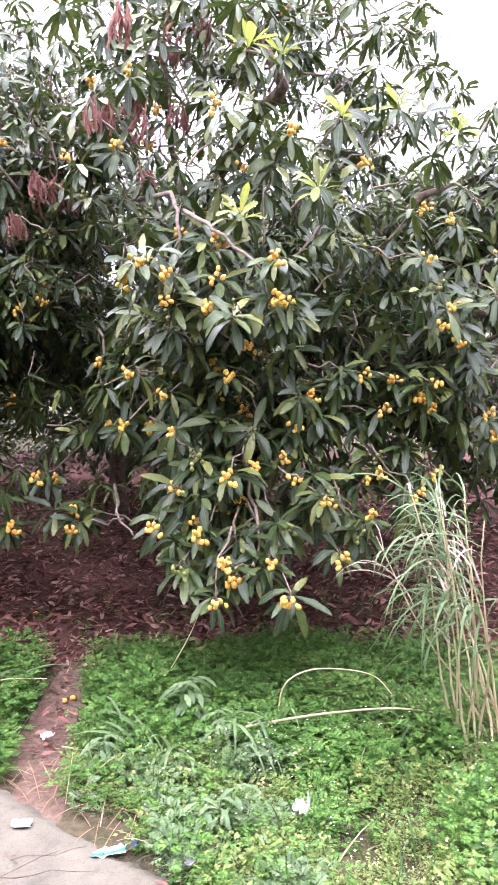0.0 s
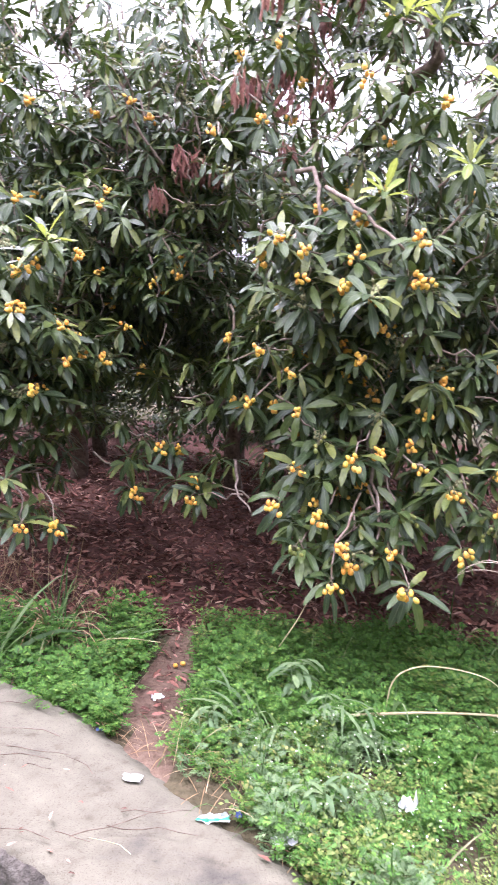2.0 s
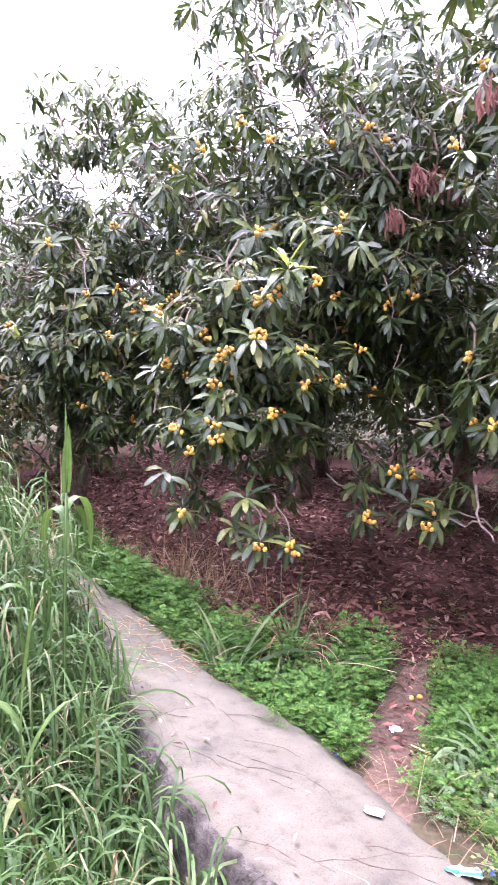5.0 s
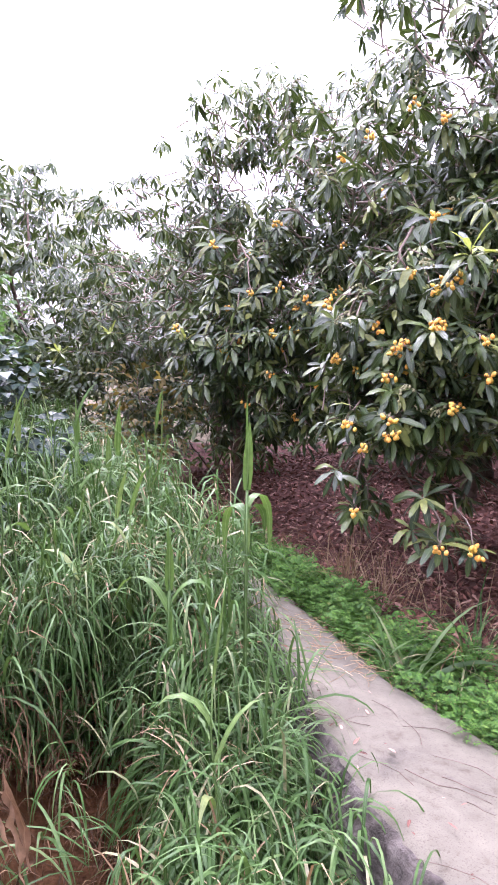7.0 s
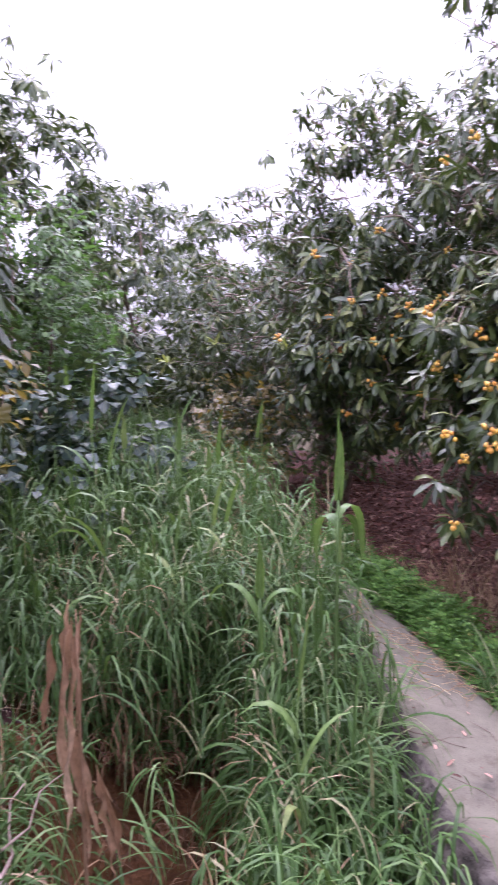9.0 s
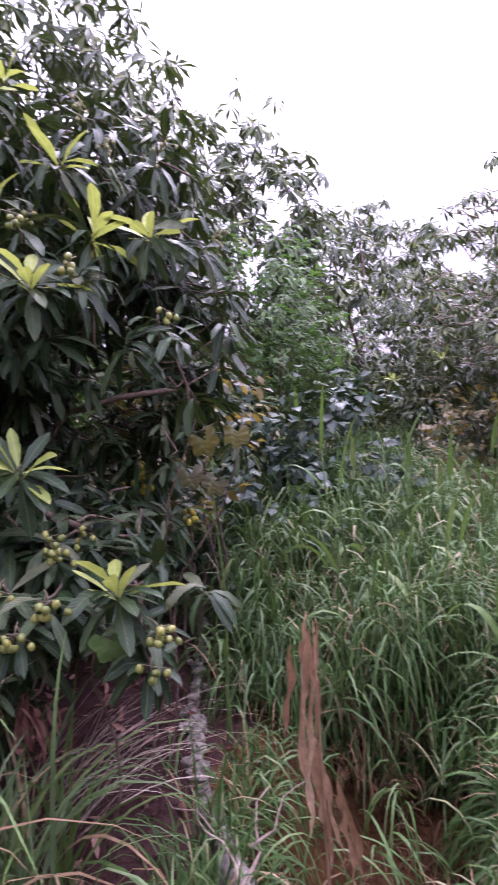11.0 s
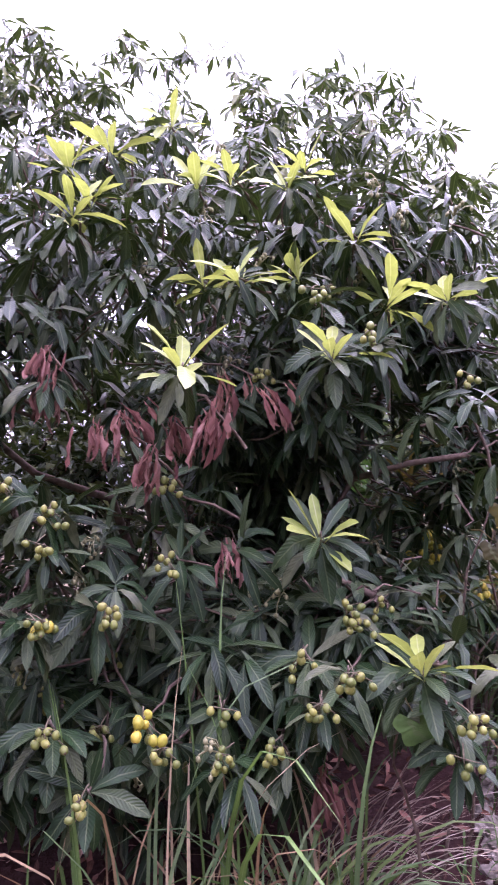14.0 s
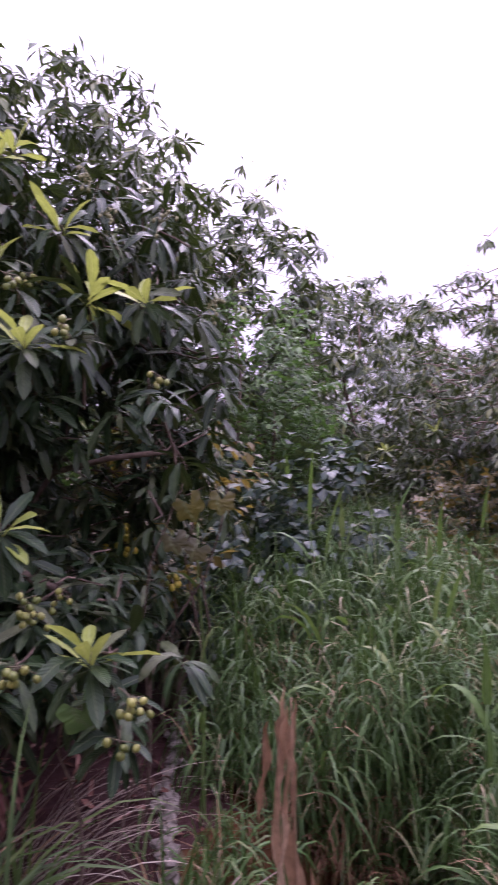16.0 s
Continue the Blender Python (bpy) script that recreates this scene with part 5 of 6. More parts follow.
pts = [(x, y) for x, y in zip(r.uniform(-1.0, 1.7, 3000), r.uniform(1.6, 2.9, 3000)) if 0.0 < side_of(PATH_RIGHT, x, y) < 0.16 or x > 0.75 and y < 2.6][:520]
blade_field("straw_litter", r, pts, M_STRAW, "broken straw and dead stems at the verge's edge", "straw", r.uniform(0.05, 0.22, len(pts)), r.uniform(0.0015, 0.004, len(pts)), tilt=(0.7, 1.5), droop=(0.0, 0.8), zoff=0.035)
pts = np.array(spots_w)[r.choice(len(spots_w), 2600)] + r.normal(0, 0.04, (2600, 2))
blade_field("verge_grass", r, pts, M_GRASS, "thin grass blades among the weeds", "grass", r.uniform(0.08, 0.3, 2600), r.uniform(0.003, 0.008, 2600), tilt=(0.1, 0.9), droop=(0.4, 1.8))
pts = [(x, y) for x, y in zip(r.uniform(-4.2, -1.2, 4000), r.uniform(2.6, 5.2, 4000)) if -0.1 < y - litter_edge(x) + 0.25 + 0.1 * math.sin(9 * x) < 0.38][:420]
blade_field("withered_grass", r, pts, M_STRAW, "withered tan grass along the edge of the fallen leaves", "grass", r.uniform(0.15, 0.5, len(pts)), r.uniform(0.002, 0.005, len(pts)), tilt=(0.1, 0.9), droop=(0.2, 1.6))

# ============ fallen leaves ============
DEAD_FLAT = []
for k in range(7):
    q = np.random.default_rng(640 + k)
    DEAD_FLAT.append(leaf(q.uniform(0.12, 0.19), q.uniform(0.04, 0.062), (0, 1, 0.25), (q.normal(0, 0.2), 0, 1), q.uniform(0.1, 0.6), q.uniform(0.1, 0.7), (0.0, 0.35, 0.75, 1.0), q.uniform(-0.6, 0.6), (0, -0.08, 0), q.uniform(-0.2, 0.4)))
FLAT_ME = [fastmesh("fallen_leaf", *d, [M_LITTER]) for d in DEAD_FLAT]
r = np.random.default_rng(72)
lie, crumbs = [], []
while len(lie) < 25000:
    x, y = r.uniform(-7.0, 2.6), 3.2 + 6.5 * r.random() ** 1.9
    if region(x, y) != 0 and r.random() > 0.02 or x < -5 and y < 4.2:
        continue
    lie.append((x, y))
for _ in range(110):
    y = r.uniform(2.5, 3.7)
    lie.append((-0.81 - 0.145 * (y - 2.55) + r.normal(0, 0.05), y))
for _ in range(500):
    lie.append((r.uniform(-4.2, -2.3), r.uniform(-1.2, 1.0)))
for _ in range(170):
    i = int(r.integers(50, 350))
    s_ = r.choice([r.uniform(0.0, 0.12), r.uniform(0.88, 1.0), r.random()])
    q = L_[i] + (R_[i] - L_[i]) * s_
    crumbs.append(q)
lie.sort(key=lambda q: math.hypot(q[0] + 0.9, q[1] - 1.5))
rest = []
for k, (x, y) in enumerate(lie):
    m = Matrix.Translation((x, y, float(height(x, y)) + r.uniform(0.004, 0.022))) @ Euler((r.normal(0, 0.4), r.normal(0, 0.4), r.uniform(0, 6.28))).to_matrix().to_4x4() @ Matrix.Scale(r.uniform(0.26, 0.68) if not is_track(x, y) else r.uniform(0.15, 0.4), 4)
    v = int(r.integers(7))
    if k < 300:
        ob = new("fallen_leaf", FLAT_ME[v])
        ob.parent = ground
        ob.matrix_basis = m
    else:
        V, T, U = DEAD_FLAT[v]
        m = np.array(m)
        rest.append((V @ m[:3, :3].T + m[:3, 3], T, U))
for q in crumbs:
    m = np.array(Matrix.Translation((q[0], q[1], 0.048)) @ Euler((r.normal(0, 0.15), r.normal(0, 0.15), r.uniform(0, 6.28))).to_matrix().to_4x4() @ Matrix.Scale(r.uniform(0.08, 0.3), 4))
    V, T, U = DEAD_FLAT[int(r.integers(7))]
    rest.append((V @ m[:3, :3].T + m[:3, 3], T, U))
tagged(new("leaf_litter", fastmesh("leaf_litter", *stack(rest), [M_LITTER])), "carpet of fallen reddish-brown leaves", "fallen leaves", kind="stuff")

# ============ single plants ============


def tuft(name, x, y, n, length, width, label, mat, seed, tilt=(0.1, 0.7), droop=(0.5, 1.6), z=None, category="grass", facing=None):
    """A tuft whose blades are parts of their own."""
    r = np.random.default_rng(seed)
    z = float(height(x, y)) if z is None else z
    ob = thing(name, (x, y, z), label, category)
    for k in range(n):
        root = np.array([(x + r.normal(0, 0.03), y + r.normal(0, 0.03), z - 0.02)])
        V, T, U = blades(r, root, r.uniform(0, 6.283, 1) if facing is None else r.normal(facing, 0.35, 1), r.uniform(*tilt, 1), np.array([length * r.uniform(0.6, 1.15)]), np.array([width * r.uniform(0.7, 1.2)]), r.uniform(*droop, 1), 9)
        put("blade", fastmesh("blade", V, T, U, [mat]), ob)
    return ob


def reed(x, y, hgt, seed, leaves=6, L=0.4, W=0.036, label="tall green reed with broad arching leaves", lean=(0.0, 0.0), z=None):
    """A single reed: a stem and broad leaves that bend over."""
    r = np.random.default_rng(seed)
    z = float(height(x, y)) if z is None else z
    ob = thing("reed", (x, y, z), label, "reed")
    tip = np.array((x + lean[0], y + lean[1], z + hgt))
    way = crooked(r, (x, y, z - 0.03), tip, 7, 0.02)
    put("stem", fastmesh("stem", *tube(way, np.linspace(0.008, 0.003, 7), 6), [M_REED]), ob)
    for k in range(leaves):
        s = 0.3 + 0.7 * k / (leaves - 1)
        p = np.array(way[0]) + (np.array(way[-1]) - np.array(way[0])) * s
        last = k == leaves - 1
        V, T, U = blades(r, p[None], np.array([k * 2.5 + r.uniform(-0.5, 0.5)]), np.array([r.uniform(0.08, 0.3) if last else r.uniform(0.25, 0.6)]), np.array([L * r.uniform(0.75, 1.1)]), np.array([W]), np.array([r.uniform(0.2, 0.8) if last else r.uniform(0.9, 2.0)]))
        put("blade", fastmesh("blade", V, T, U, [M_REED]), ob)
    return ob


def spear_reed(x, y, node, spear, seed, hanging=(), W=0.034):
    """A reed that ends in one upright spear-shaped leaf; hanging: (way of the leaf in degrees, length, droop) of the leaves bent over below it."""
    r = np.random.default_rng(seed)
    z = float(height(x, y))
    ob = thing("reed", (x, y, z), "tall reed ending in one upright spear-shaped leaf", "reed")
    top = np.array((x + 0.02, y + 0.02, node))
    way = crooked(r, (x, y, z - 0.03), top, 7, 0.015)
    put("stem", fastmesh("stem", *tube(way, np.linspace(0.011, 0.006, 7), 7), [M_REED]), ob)
    for k, (turn, L, wd, tilt, droop) in enumerate([(325, spear * 0.72, W, 0.12, 0.25), (310, spear * 1.05, W * 0.35, 0.05, 0.2), (130, spear * 0.7, W * 0.6, 0.1, 0.3)] + [(a, L_h, W * 0.95, 0.35, dr) for a, L_h, dr in hanging]):
        p = top - np.array((0, 0, 0.022 * k + (0.2 if k == 2 else 0.0)))
        V, T, U = blades(r, p[None], np.array([radians(turn)]), np.array([tilt]), np.array([L]), np.array([wd]), np.array([droop]), 10)
        put("blade", fastmesh("blade", V, T, U, [M_REED]), ob)
    return ob


spear_reed(-2.03, 2.02, 0.99, 0.38, 80, ((88, 0.36, 7.0), (70, 0.2, 6.5), (175, 0.3, 6.0)), 0.04)
spear_reed(-2.2, 1.76, 0.62, 0.3, 81, ((60, 0.3, 3.0), (200, 0.34, 2.4)), 0.034)
spear_reed(-4.0, 2.27, 1.02, 0.3, 87, ((70, 0.3, 2.6),), 0.036)
spear_reed(-3.7, 2.7, 0.82, 0.3, 88, ((60, 0.3, 2.6), (210, 0.3, 2.2)), 0.034)
spear_reed(-3.82, 2.56, 1.0, 0.3, 89, ((230, 0.26, 2.6),), 0.03)
reed(-1.75, 1.55, 0.95, 82, 6, 0.32, 0.028)
reed(-3.5, 2.35, 1.5, 83, 5, 0.36, 0.03)
reed(-3.0, 2.75, 1.35, 84, 5, 0.36, 0.03)
reed(-2.9, 1.9, 1.15, 85, 6, 0.34, 0.03)
reed(-4.1, 2.6, 1.5, 86, 5, 0.36, 0.03)
r = np.random.default_rng(88)
for k in range(16):
    al, ac = r.uniform(0.9, 4.4), r.uniform(0.35, 1.9)
    p = A0 + AL * al + AC * ac
    reed(p[0], p[1], r.uniform(1.15, 1.6), 200 + k, int(r.integers(4, 7)), r.uniform(0.26, 0.42), r.uniform(0.018, 0.032))
r = np.random.default_rng(89)
for k in range(20):
    p = A0 + AL * (-0.35 + 0.15 * k) + AC * r.uniform(0.08, 0.34)
    tuft("grass_tuft", p[0], p[1], 16, r.uniform(0.34, 0.5), 0.0105, "lush grass tuft drooping over the ditch bank", M_GRASS, 300 + k, (0.15, 0.8), (2.4, 4.6), z=r.uniform(-0.16, 0.0))
tuft("grass_tuft", -1.53, 3.14, 70, 0.58, 0.009, "dense arching grass tuft at the edge of the leaf litter", M_GRASS, 88, (0.2, 0.9), (0.9, 2.2))
tuft("dry_tuft", -1.49, 3.15, 34, 0.52, 0.007, "pale dry blades drooping in a grass tuft", M_STRAW, 89, (0.3, 0.9), (1.0, 2.4))
tuft("grass_tuft", -1.7, 2.76, 5, 0.62, 0.03, "pale broad grass blades arching over the weeds", M_WEED_PALE, 91, (0.35, 0.7), (0.7, 1.3), facing=0.5)
tuft("grass_tuft", -1.72, 2.84, 12, 0.42, 0.016, "arching broad grass tuft beside the path", M_GRASS, 90, (0.2, 0.8), (0.5, 1.4))
tuft("grass_tuft", -1.55, 3.25, 26, 0.42, 0.010, "drooping grey-green grass tuft", M_GRASS, 91, (0.3, 1.0), (0.8, 2.0))
tuft("grass_tuft", -1.15, 2.95, 14, 0.34, 0.009, "thin grass tuft with bleached blades", M_STRAW, 92, (0.3, 1.1), (0.4, 1.4))
tuft("dry_grass_tuft", -2.62, 3.86, 70, 0.55, 0.004, "dry tan grass tuft under the loquat branches", M_STRAW, 93, (0.05, 0.8), (0.1, 1.2))
tuft("dry_grass_tuft", -2.3, 3.66, 45, 0.5, 0.004, "dry tan grass tuft under the loquat branches", M_STRAW, 94, (0.05, 0.9), (0.1, 1.4))
for k, (x, y, n, L, mt) in enumerate([(-2.15, -0.36, 14, 1.2, M_WEED_PALE), (-2.2, -0.2, 14, 1.25, M_REED), (-2.15, -0.52, 11, 1.05, M_REED), (-2.2, -0.44, 11, 1.15, M_STRAW), (-2.25, -0.02, 16, 0.95, M_REED), (-2.2, 0.1, 16, 1.05, M_WEED_PALE),
                                      (-2.25, 0.02, 14, 0.85, M_WEED_PALE), (-2.2, -0.14, 14, 0.9, M_STRAW), (-2.4, 0.2, 18, 0.8, M_REED), (-2.4, 0.1, 20, 0.75, M_STRAW), (-2.2, -0.68, 9, 0.9, M_REED), (-2.2, -0.06, 16, 0.8, M_WEED_PALE), (-2.15, -0.3, 10, 1.1, M_STRAW)]):
    tuft("grass_tuft", x, y, n, L, 0.014 if mt is not M_STRAW else 0.011, "bleached dry grass tuft in front of the loquat bush" if mt is M_STRAW else "long grass tuft in front of the loquat bush", mt, 100 + k, (0.05, 0.55), (0.8, 2.6))
for k, (x, y) in enumerate([(-2.9, 0.22), (-2.75, 0.3), (-3.05, 0.3), (-2.8, 0.15), (-2.65, 0.25), (-2.95, 0.1)]):
    tuft("dry_grass_tuft", x, y, 10, 0.85, 0.0045, "arching dry straw stalks over red soil", M_STALK, 110 + k, (0.5, 1.0), (0.5, 1.3), facing=1.6)

def smooth_way(pts, m=5):
    """A rounded way through points."""
    P = [np.array(p, float) for p in pts]
    P = [2 * P[0] - P[1]] + P + [2 * P[-1] - P[-2]]
    way = []
    for a, b_, c, d in zip(P, P[1:], P[2:], P[3:]):
        for k in range(m):
            t = k / m
            way.append(0.5 * (2 * b_ + (c - a) * t + (2 * a - 5 * b_ + 4 * c - d) * t * t + (3 * b_ - a - 3 * c + d) * t ** 3))
    return way + [P[-2]]


# cane clump at the edge of the verge
r = np.random.default_rng(120)
clump_ob = thing("cane_clump", (0.92, 2.6, float(height(0.92, 2.6))), "clump of pale canes with long narrow leaves", "cane")
for k in range(14):
    x, y = 0.92 + r.normal(0, 0.07), 2.6 + r.normal(0, 0.07)
    tip = np.array((x - abs(r.normal(0.12, 0.16)), y + r.normal(0.05, 0.15), r.uniform(0.7, 1.15)))
    way = crooked(r, (x, y, -0.03), tip, 7, 0.03)
    put("stalk", fastmesh("stalk", *tube(way, np.linspace(0.0055, 0.002, 7), 6), [M_CANE]), clump_ob)
    for j in range(15):
        s = r.uniform(0.5, 1.0)
        p = np.array(way[0]) + (tip - np.array(way[0])) * s
        V, T, U = blades(r, p[None], np.array([r.uniform(1.2, 4.4)]), np.array([r.uniform(0.4, 1.2)]), np.array([r.uniform(0.2, 0.45)]), np.array([r.uniform(0.005, 0.011)]), np.array([r.uniform(0.9, 3.0)]), 9)
        put("blade", fastmesh("blade", V, T, U, [M_WEED_PALE if r.random() < 0.78 else M_STALK]), clump_ob)
tuft("dry_grass_tuft", 1.05, 2.55, 60, 0.5, 0.004, "tangled dry stems at the foot of the canes", M_STRAW, 121, (0.05, 0.9), (0.1, 1.6))

# fallen cane with its leaves, across the weeds
cane = thing("fallen_cane", (0.3, 2.62, 0.1), "pale dry cane lying across the weeds", "cane")
put("stalk", fastmesh("stalk", *tube(smooth_way([(-0.16, 2.6, 0.08), (0.07, 2.6, 0.13), (0.32, 2.63, 0.155), (0.6, 2.67, 0.155), (0.84, 2.7, 0.11)]), np.linspace(0.0065, 0.003, 21), 7), [M_CANE]), cane)
for k in range(7):
    V, T, U = blades(r, np.array([(-0.1 + 0.04 * k, 2.58 + 0.005 * k, 0.15)]), np.array([r.uniform(2.5, 5.5)]), np.array([r.uniform(0.5, 1.1)]), np.array([r.uniform(0.2, 0.34)]), np.array([0.014]), np.array([r.uniform(1.0, 2.0)]))
    put("blade", fastmesh("blade", V, T, U, [M_WEED_PALE]), cane)
for k, pts in enumerate([[(-0.75, 2.62, 0.02), (-0.5, 2.5, 0.05), (-0.25, 2.42, 0.06)], [(-1.28, 3.1, 0.05), (-1.1, 3.02, 0.12), (-0.92, 3.0, 0.13)], [(0.12, 2.76, 0.02), (0.14, 2.75, 0.2), (0.23, 2.74, 0.28), (0.37, 2.72, 0.3), (0.51, 2.7, 0.28), (0.59, 2.69, 0.2)], [(-0.42, 3.2, 0.02), (-0.3, 3.25, 0.22), (-0.22, 3.3, 0.4)]]):
    st = thing("dry_stalk", pts[0], "bent dry straw-coloured stalk among the weeds", "stalk")
    put("stem", fastmesh("stem", *tube(smooth_way(pts), np.linspace(0.004, 0.0016, 5 * len(pts) - 4), 5), [M_CANE]), st)

for k, (x, y, n, L, facing) in enumerate([(-0.42, 2.56, 9, 0.3, 3.0), (-0.3, 2.5, 8, 0.26, 4.6), (-0.02, 2.58, 6, 0.3, 4.9), (-1.25, 3.05, 8, 0.34, 0.6)]):
    tuft("grass_tuft", x, y, n, L, 0.017, "broad bent grass blades lying over the weeds", M_WEED_PALE, 330 + k, (0.5, 1.15), (0.5, 1.6), z=0.07, facing=facing)

# leafy herbs
def herb(x, y, hgt, seed, mat=M_WEED_PALE, label="tall pale green herb with narrow toothed leaves", leaf_size=1.0):
    r = np.random.default_rng(seed)
    z = float(height(x, y))
    ob = thing("herb", (x, y, z), label, "herb")
    for s_ in range(3):
        tip = (x + r.normal(0, 0.04), y + r.normal(0, 0.04), z + hgt * r.uniform(0.8, 1.1))
        way = crooked(r, (x, y, z - 0.02), tip, 6, 0.03)
        put("stem", fastmesh("stem", *tube(way, np.linspace(0.004, 0.002, 6), 5), [mat]), ob)
        for k in range(14):
            s = 0.25 + 0.75 * k / 13
            p = np.array(way[0]) * (1 - s) + np.array(way[-1]) * s
            a = k * 2.4
            put("leaf", fastmesh("leaf", *leaf(r.uniform(0.06, 0.1) * leaf_size, 0.02 * leaf_size, (math.cos(a), math.sin(a), 0.6), (0, 0, 1), 0.9, 0.2, root=p), [mat]), ob)
    return ob


herb(-0.24, 2.72, 0.27, 130, leaf_size=1.35)
herb(-0.12, 2.6, 0.16, 131)
herb(-0.55, 2.45, 0.14, 132)
herb(-0.1, 2.05, 0.16, 133)

# withered reed leaves hanging over the ditch
r = np.random.default_rng(140)
wr = thing("withered_reed", (-2.08, 0.97, float(height(-2.08, 0.97))), "dead brown reed leaves hanging in strips over the ditch", "reed")
top = np.array((-2.06, 0.95, 0.81))
foot = float(height(-2.08, 0.97))
put("stem", fastmesh("stem", *tube([(-2.08, 0.97, foot - 0.05), (-2.1, 0.97, 0.1), (-2.08, 0.96, 0.5), tuple(top)], [0.006, 0.0055, 0.004, 0.002], 6), [M_BROWN]), wr)
def strip(r, start, end, width, sway, right):
    """A dead leaf hanging as a folded, wavy strip."""
    n, V, T, UV = 15, [], [], []
    ph, turn = r.uniform(0, 6.28), r.uniform(-0.5, 0.5)
    for k in range(n):
        f = k / (n - 1)
        p = np.array(start) * (1 - f) + np.array(end) * f + right * sway * math.sin(math.pi * f) * -1 + right * 0.006 * math.sin(ph + 11 * f)
        p = p + r.normal(0, 0.0025, 3)
        a = turn + 0.7 * math.sin(ph + 7 * f)
        sd = right * math.cos(a) + np.cross((0, 0, 1), right) * math.sin(a)
        nr = np.cross(sd, (0, 0, 1))
        w = width * 0.5 * min(1.0, 0.12 + 4 * f, 3.2 * (1 - f) + 0.05) * (1 + 0.2 * math.sin(ph * 2 + 17 * f))
        V += [p - sd * w + nr * w * 0.5, p - nr * w * 0.3, p + sd * w + nr * w * 0.5]
        UV += [(0, f), (0.5, f), (1, f)]
        if k:
            b0 = 3 * k - 3
            T += [(b0, b0 + 1, b0 + 4), (b0, b0 + 4, b0 + 3), (b0 + 1, b0 + 2, b0 + 5), (b0 + 1, b0 + 5, b0 + 4)]
    return np.array(V), np.array(T), np.array(UV)


axis, right = np.array((-2.11, 0.972)), np.array((0.443, 0.896, 0.0))
# start and end: metres along the strip's row and height; then width and sway
for a0, z0, a1, z1, wd, sway in [(-0.063, 0.73, -0.11, 0.43, 0.03, 0.0), (-0.01, 0.82, -0.03, 0.13, 0.034, 0.03), (-0.005, 0.76, 0.03, 0.02, 0.034, 0.035), (0.04, 0.3, 0.115, -0.04, 0.034, -0.01), (0.01, 0.8, 0.0, 0.42, 0.024, 0.0),
                                 (-0.03, 0.5, -0.045, 0.1, 0.026, 0.0), (0.0, 0.42, 0.05, 0.05, 0.028, 0.01), (-0.02, 0.8, -0.035, 0.45, 0.022, 0.01), (0.06, 0.22, 0.09, -0.08, 0.026, 0.0), (0.01, 0.35, 0.02, 0.0, 0.024, 0.01)]:
    deep = r.normal(0, 0.015)
    ends = [np.append(axis + right[:2] * a + np.array((-0.896, 0.443)) * deep, z) for a, z in ((a0, z0), (a1, z1))]
    put("blade", fastmesh("blade", *strip(r, *ends, wd * 0.85, sway, right), [M_BROWN]), wr)

# bare dead branch lying at the ditch's edge
dead = thing("dead_branch", (-2.2, 0.72, 0.02), "bare grey-brown dead branch lying at the ditch's edge", "branch")
for k, (a, b_, rad) in enumerate([((-2.02, 0.6, 0.02), (-2.42, 0.92, 0.12), 0.008), ((-2.12, 0.68, 0.05), (-2.5, 0.66, 0.16), 0.006), ((-2.22, 0.76, 0.07), (-2.3, 1.02, 0.18), 0.005), ((-2.3, 0.67, 0.1), (-2.48, 0.54, 0.2), 0.004)]):
    put("twig", fastmesh("twig", *tube(crooked(r, a, b_, 7, 0.07), np.linspace(rad, rad * 0.35, 7), 6), [M_TWIG]), dead)

# ============ rubbish and small things ============


def crumple(name, p, size, mat, label, category, seed, flat=0.35, stripe=None):
    """A crumpled scrap: a thin creased sheet."""
    r = np.random.default_rng(seed)
    n = 7
    z0 = float(height(p[0], p[1])) if len(p) == 2 else p[2]
    gx, gy = np.meshgrid(np.linspace(-0.5, 0.5, n), np.linspace(-0.5, 0.5, n), indexing="ij")
    z = np.abs(r.normal(0, flat, (n, n))) * 0.5
    V = np.stack([gx * size[0] + r.normal(0, 0.06, (n, n)) * size[0], gy * size[1] + r.normal(0, 0.06, (n, n)) * size[1], z * min(size)], -1).reshape(-1, 3)
    I, J = np.meshgrid(np.arange(n - 1), np.arange(n - 1), indexing="ij")
    a = (I * n + J).ravel()
    T = np.concatenate([np.stack([a, a + n, a + n + 1], 1), np.stack([a, a + n + 1, a + 1], 1)])
    rot = r.uniform(0, 3.1)
    c, s = math.cos(rot), math.sin(rot)
    V = np.stack([V[:, 0] * c - V[:, 1] * s, V[:, 0] * s + V[:, 1] * c, V[:, 2]], 1)
    mats = [mat] if stripe is None else [mat, stripe]
    idx = None if stripe is None else [1 if (k % (n - 1) ** 2) % (n - 1) in (1, 2) else 0 for k in range(len(T))]
    me = fastmesh(name, V, T, None, mats, idx)
    me.polygons.foreach_set("use_smooth", np.zeros(len(T), bool))
    ob = new(name, me)
    ob.location = (p[0], p[1], z0 + 0.012)
    sol = ob.modifiers.new("thick", "SOLIDIFY")
    sol.thickness = 0.0012
    return tagged(ob, label, category)


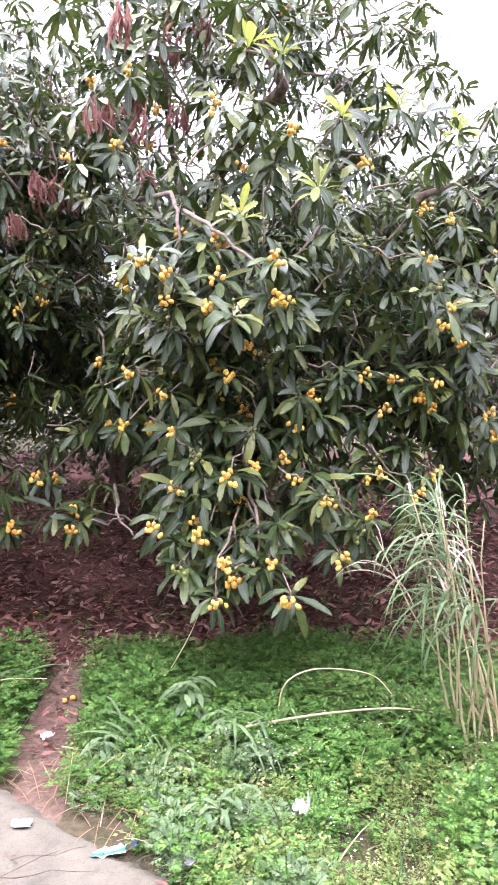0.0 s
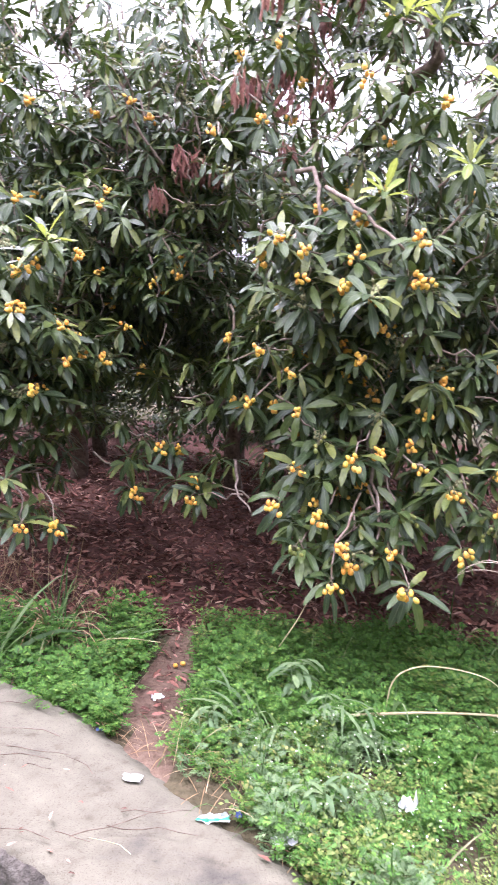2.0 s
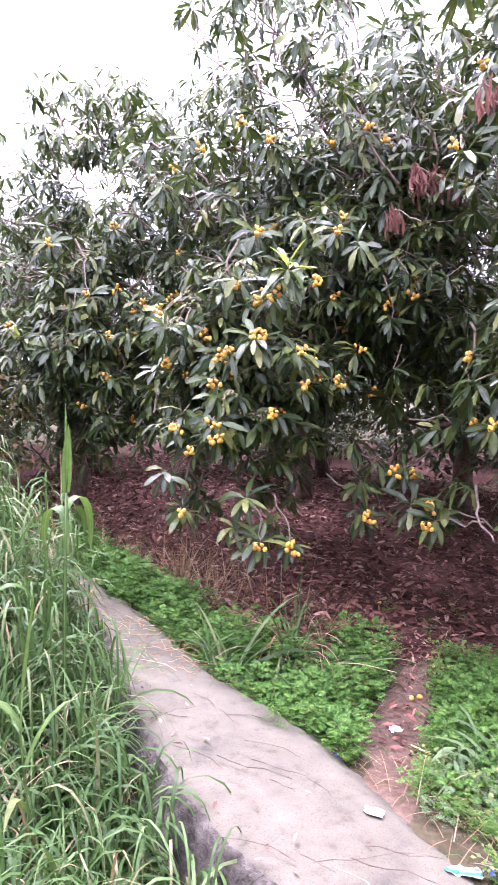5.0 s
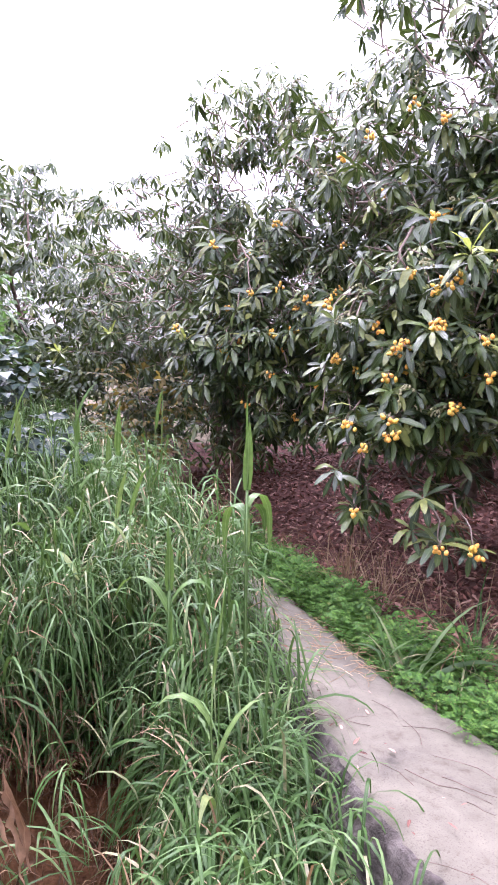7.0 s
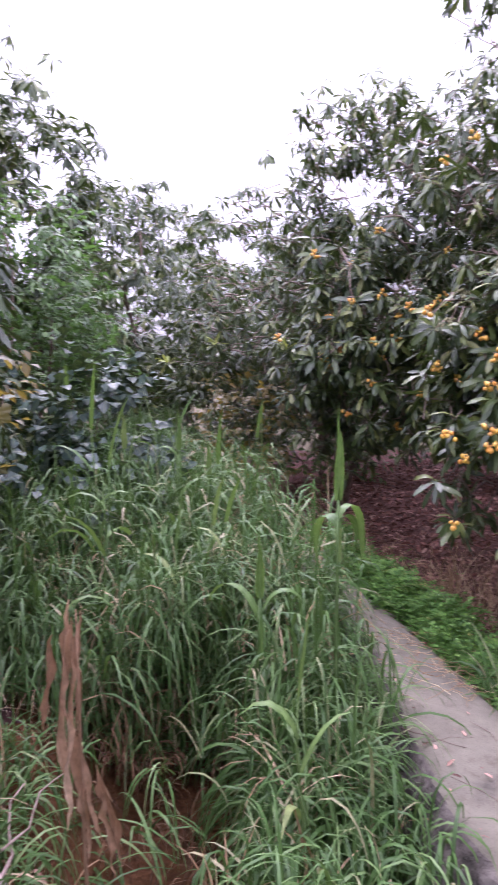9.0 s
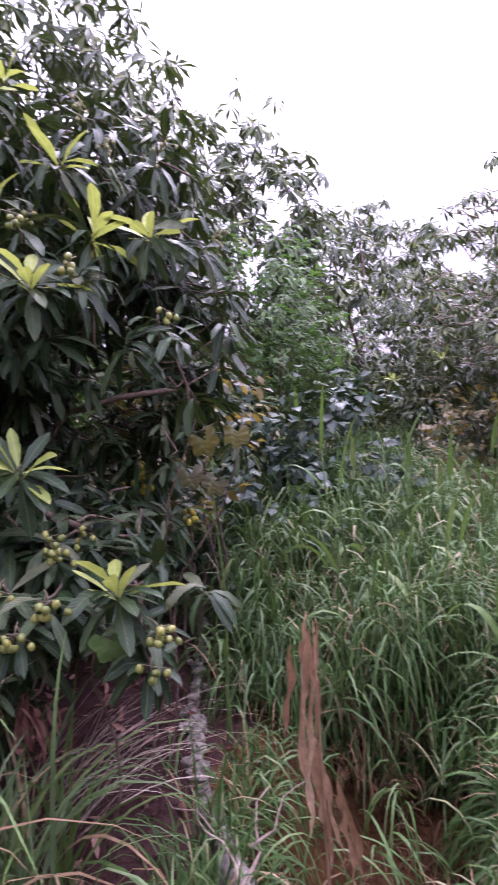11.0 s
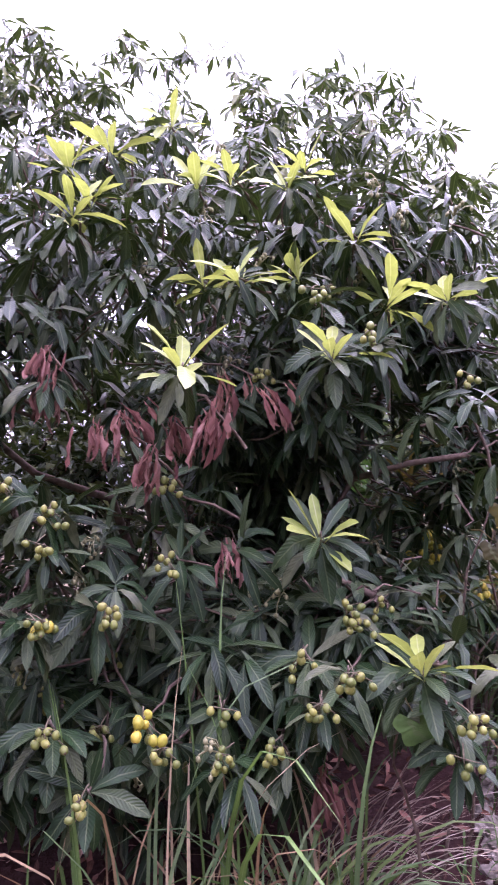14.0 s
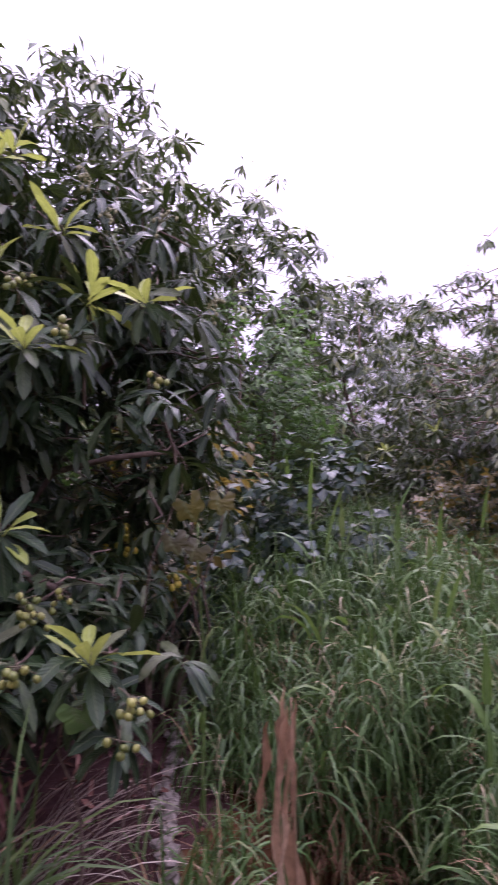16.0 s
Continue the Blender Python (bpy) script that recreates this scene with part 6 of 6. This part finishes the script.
crumple("plastic_scrap", (0.17, 2.1, 0.085), (0.055, 0.05), M_PLASTIC, "crumpled white plastic scrap lying on weeds", "litter", 150, 0.7)
crumple("snack_wrapper", (-0.43, 2.0, 0.012), (0.1, 0.04), M_PLASTIC, "white and green wrapper at the path's edge", "wrapper", 151, 0.4, M_GREENPRINT)
crumple("plastic_scrap", (-0.2, 1.9, 0.05), (0.03, 0.07), M_PLASTIC, "torn white plastic strip beside the path", "litter", 152, 0.5)
crumple("blue_scrap", (-0.36, 2.03, 0.02), (0.032, 0.02), M_BLUEPRINT, "dark blue plastic scrap beside the path", "litter", 153, 0.4)
crumple("blue_scrap", (-0.98, 2.4, 0.01), (0.035, 0.02), M_BLUEPRINT, "dark blue plastic scrap beside the path", "litter", 154, 0.4)
crumple("paper_scrap", (-0.75, 2.13, 0.02), (0.06, 0.04), M_PLASTIC, "flat pale paper scrap on the concrete", "litter", 155, 0.04)
crumple("paper_scrap", (-0.83, 2.68, 0.02), (0.05, 0.04), M_PLASTIC, "pale paper scrap in the weeds", "litter", 156, 0.4)
for k, (x, y) in enumerate([(-0.85, 3.03), (-0.82, 3.06), (-1.35, 4.2), (0.3, 4.1)]):
    f = new("fallen_fruit", FRUIT["ripe"][0])
    f.location, f.rotation_euler, f.scale = (x, y, float(height(x, y)) + 0.013), (1.3, 0.4 * k, k), (0.85,) * 3
    tagged(f, "ripe orange loquat fruit fallen on the ground", "fruit")
r = np.random.default_rng(160)
for k in range(18):
    i = int(r.integers(126, 308))
    q = L_[i] + (R_[i] - L_[i]) * r.uniform(0.15, 0.95)
    a, ln = r.uniform(-0.9, 0.5) + 2.6, r.uniform(0.08, 0.26)
    pts = [(q[0] + math.cos(a + 0.15 * j) * ln * j / 3, q[1] + math.sin(a + 0.15 * j) * ln * j / 3, 0.05 + 0.004 * (j % 2)) for j in range(4)]
    st = thing("dry_stalk", pts[0], "thin brown straw lying on the concrete path", "stalk")
    put("stem", fastmesh("stem", *tube(pts, [0.0015, 0.0014, 0.0012, 0.0008], 4), [M_BARK if k % 4 else M_CANE]), st)

for ax, ay, bx, by, rad in [(-1.36, 2.13, -1.05, 2.13, 0.002), (-1.24, 2.17, -1.0, 2.17, 0.0018), (-1.12, 2.09, -1.02, 2.08, 0.0015), (-1.86, 2.25, -1.6, 2.31, 0.0022), (-1.74, 2.22, -1.62, 2.4, 0.0015), (-0.83, 1.79, -0.58, 1.97, 0.002), (-0.74, 1.86, -0.46, 1.88, 0.002), (-0.72, 1.93, -0.5, 1.99, 0.0016), (-0.88, 1.8, -0.76, 1.78, 0.0016)]:
    st = thing("dry_stalk", (ax, ay, 0.05), "thin grey-brown straw lying on the concrete path", "stalk")
    put("stem", fastmesh("stem", *tube(crooked(r, (ax, ay, 0.051), (bx, by, 0.052), 6, 0.03), np.linspace(rad, rad * 0.5, 6), 4), [M_BARK]), st)

# straw blown over the path's far stretch
straws = []
for k in range(150):
    u, v = r.beta(1.3, 1.6), r.random()
    x, y = -2.75 + 0.95 * u + 0.3 * v + r.normal(0, 0.03), 2.98 - 0.4 * u + 0.26 * v + r.normal(0, 0.03)
    if not on_path(x, y, 0.02):
        continue
    a, ln = r.uniform(0, 6.28), r.uniform(0.05, 0.2)
    straws.append(tube(crooked(r, (x, y, 0.052), (x + math.cos(a) * ln, y + math.sin(a) * ln, 0.058), 4, 0.06), [0.0016, 0.0015, 0.0013, 0.0008], 4))
tagged(new("straw_litter", fastmesh("straw_litter", *stack(straws), [M_STRAW])), "dry brown straw strewn over the concrete path", "straw", kind="stuff")


def stone(x, y, size, seed, label="rough broken concrete lump at the bank's edge", mat=None):
    r = np.random.default_rng(seed)
    bm = bmesh.new()
    bmesh.ops.create_icosphere(bm, subdivisions=2, radius=size)
    for v in bm.verts:
        k = 1 + 0.6 * noise.noise(v.co * (2.2 / size) * 0.8 + Vector((seed, 0, 0)))
        v.co = Vector((v.co.x * k * 1.3, v.co.y * k, v.co.z * k * 0.7))
    me = bpy.data.meshes.new("stone")
    bm.to_mesh(me)
    bm.free()
    me.materials.append(mat or M_CONCRETE_FACE)
    ob = new("stone", me)
    ob.location, ob.rotation_euler = (x, y, float(height(x, y)) + size * 0.25 + (0.03 if mat is M_PALE_CRUMBS else 0.0)), (r.normal(0, 0.4), r.normal(0, 0.4), r.uniform(0, 6))
    return tagged(ob, label, "stone")


for k in range(34):
    x, y = LIP[int(r.integers(8, 90))]
    stone(x + r.normal(0, 0.03), y + r.normal(0, 0.03), r.uniform(0.012, 0.032), 170 + k, "pale broken concrete crumb on the ditch's edge", M_PALE_CRUMBS)
for k, (x, y) in enumerate([(-1.05, 1.72), (-0.98, 1.95), (-1.12, 2.05), (-0.9, 2.1)]):
    stone(x, y, 0.012, 190 + k, "small dark pebble on the concrete path", M_BARK)
stone(-1.32, 1.93, 0.04, 196, "pale broken concrete lump at the path's edge", M_PALE_CRUMBS)
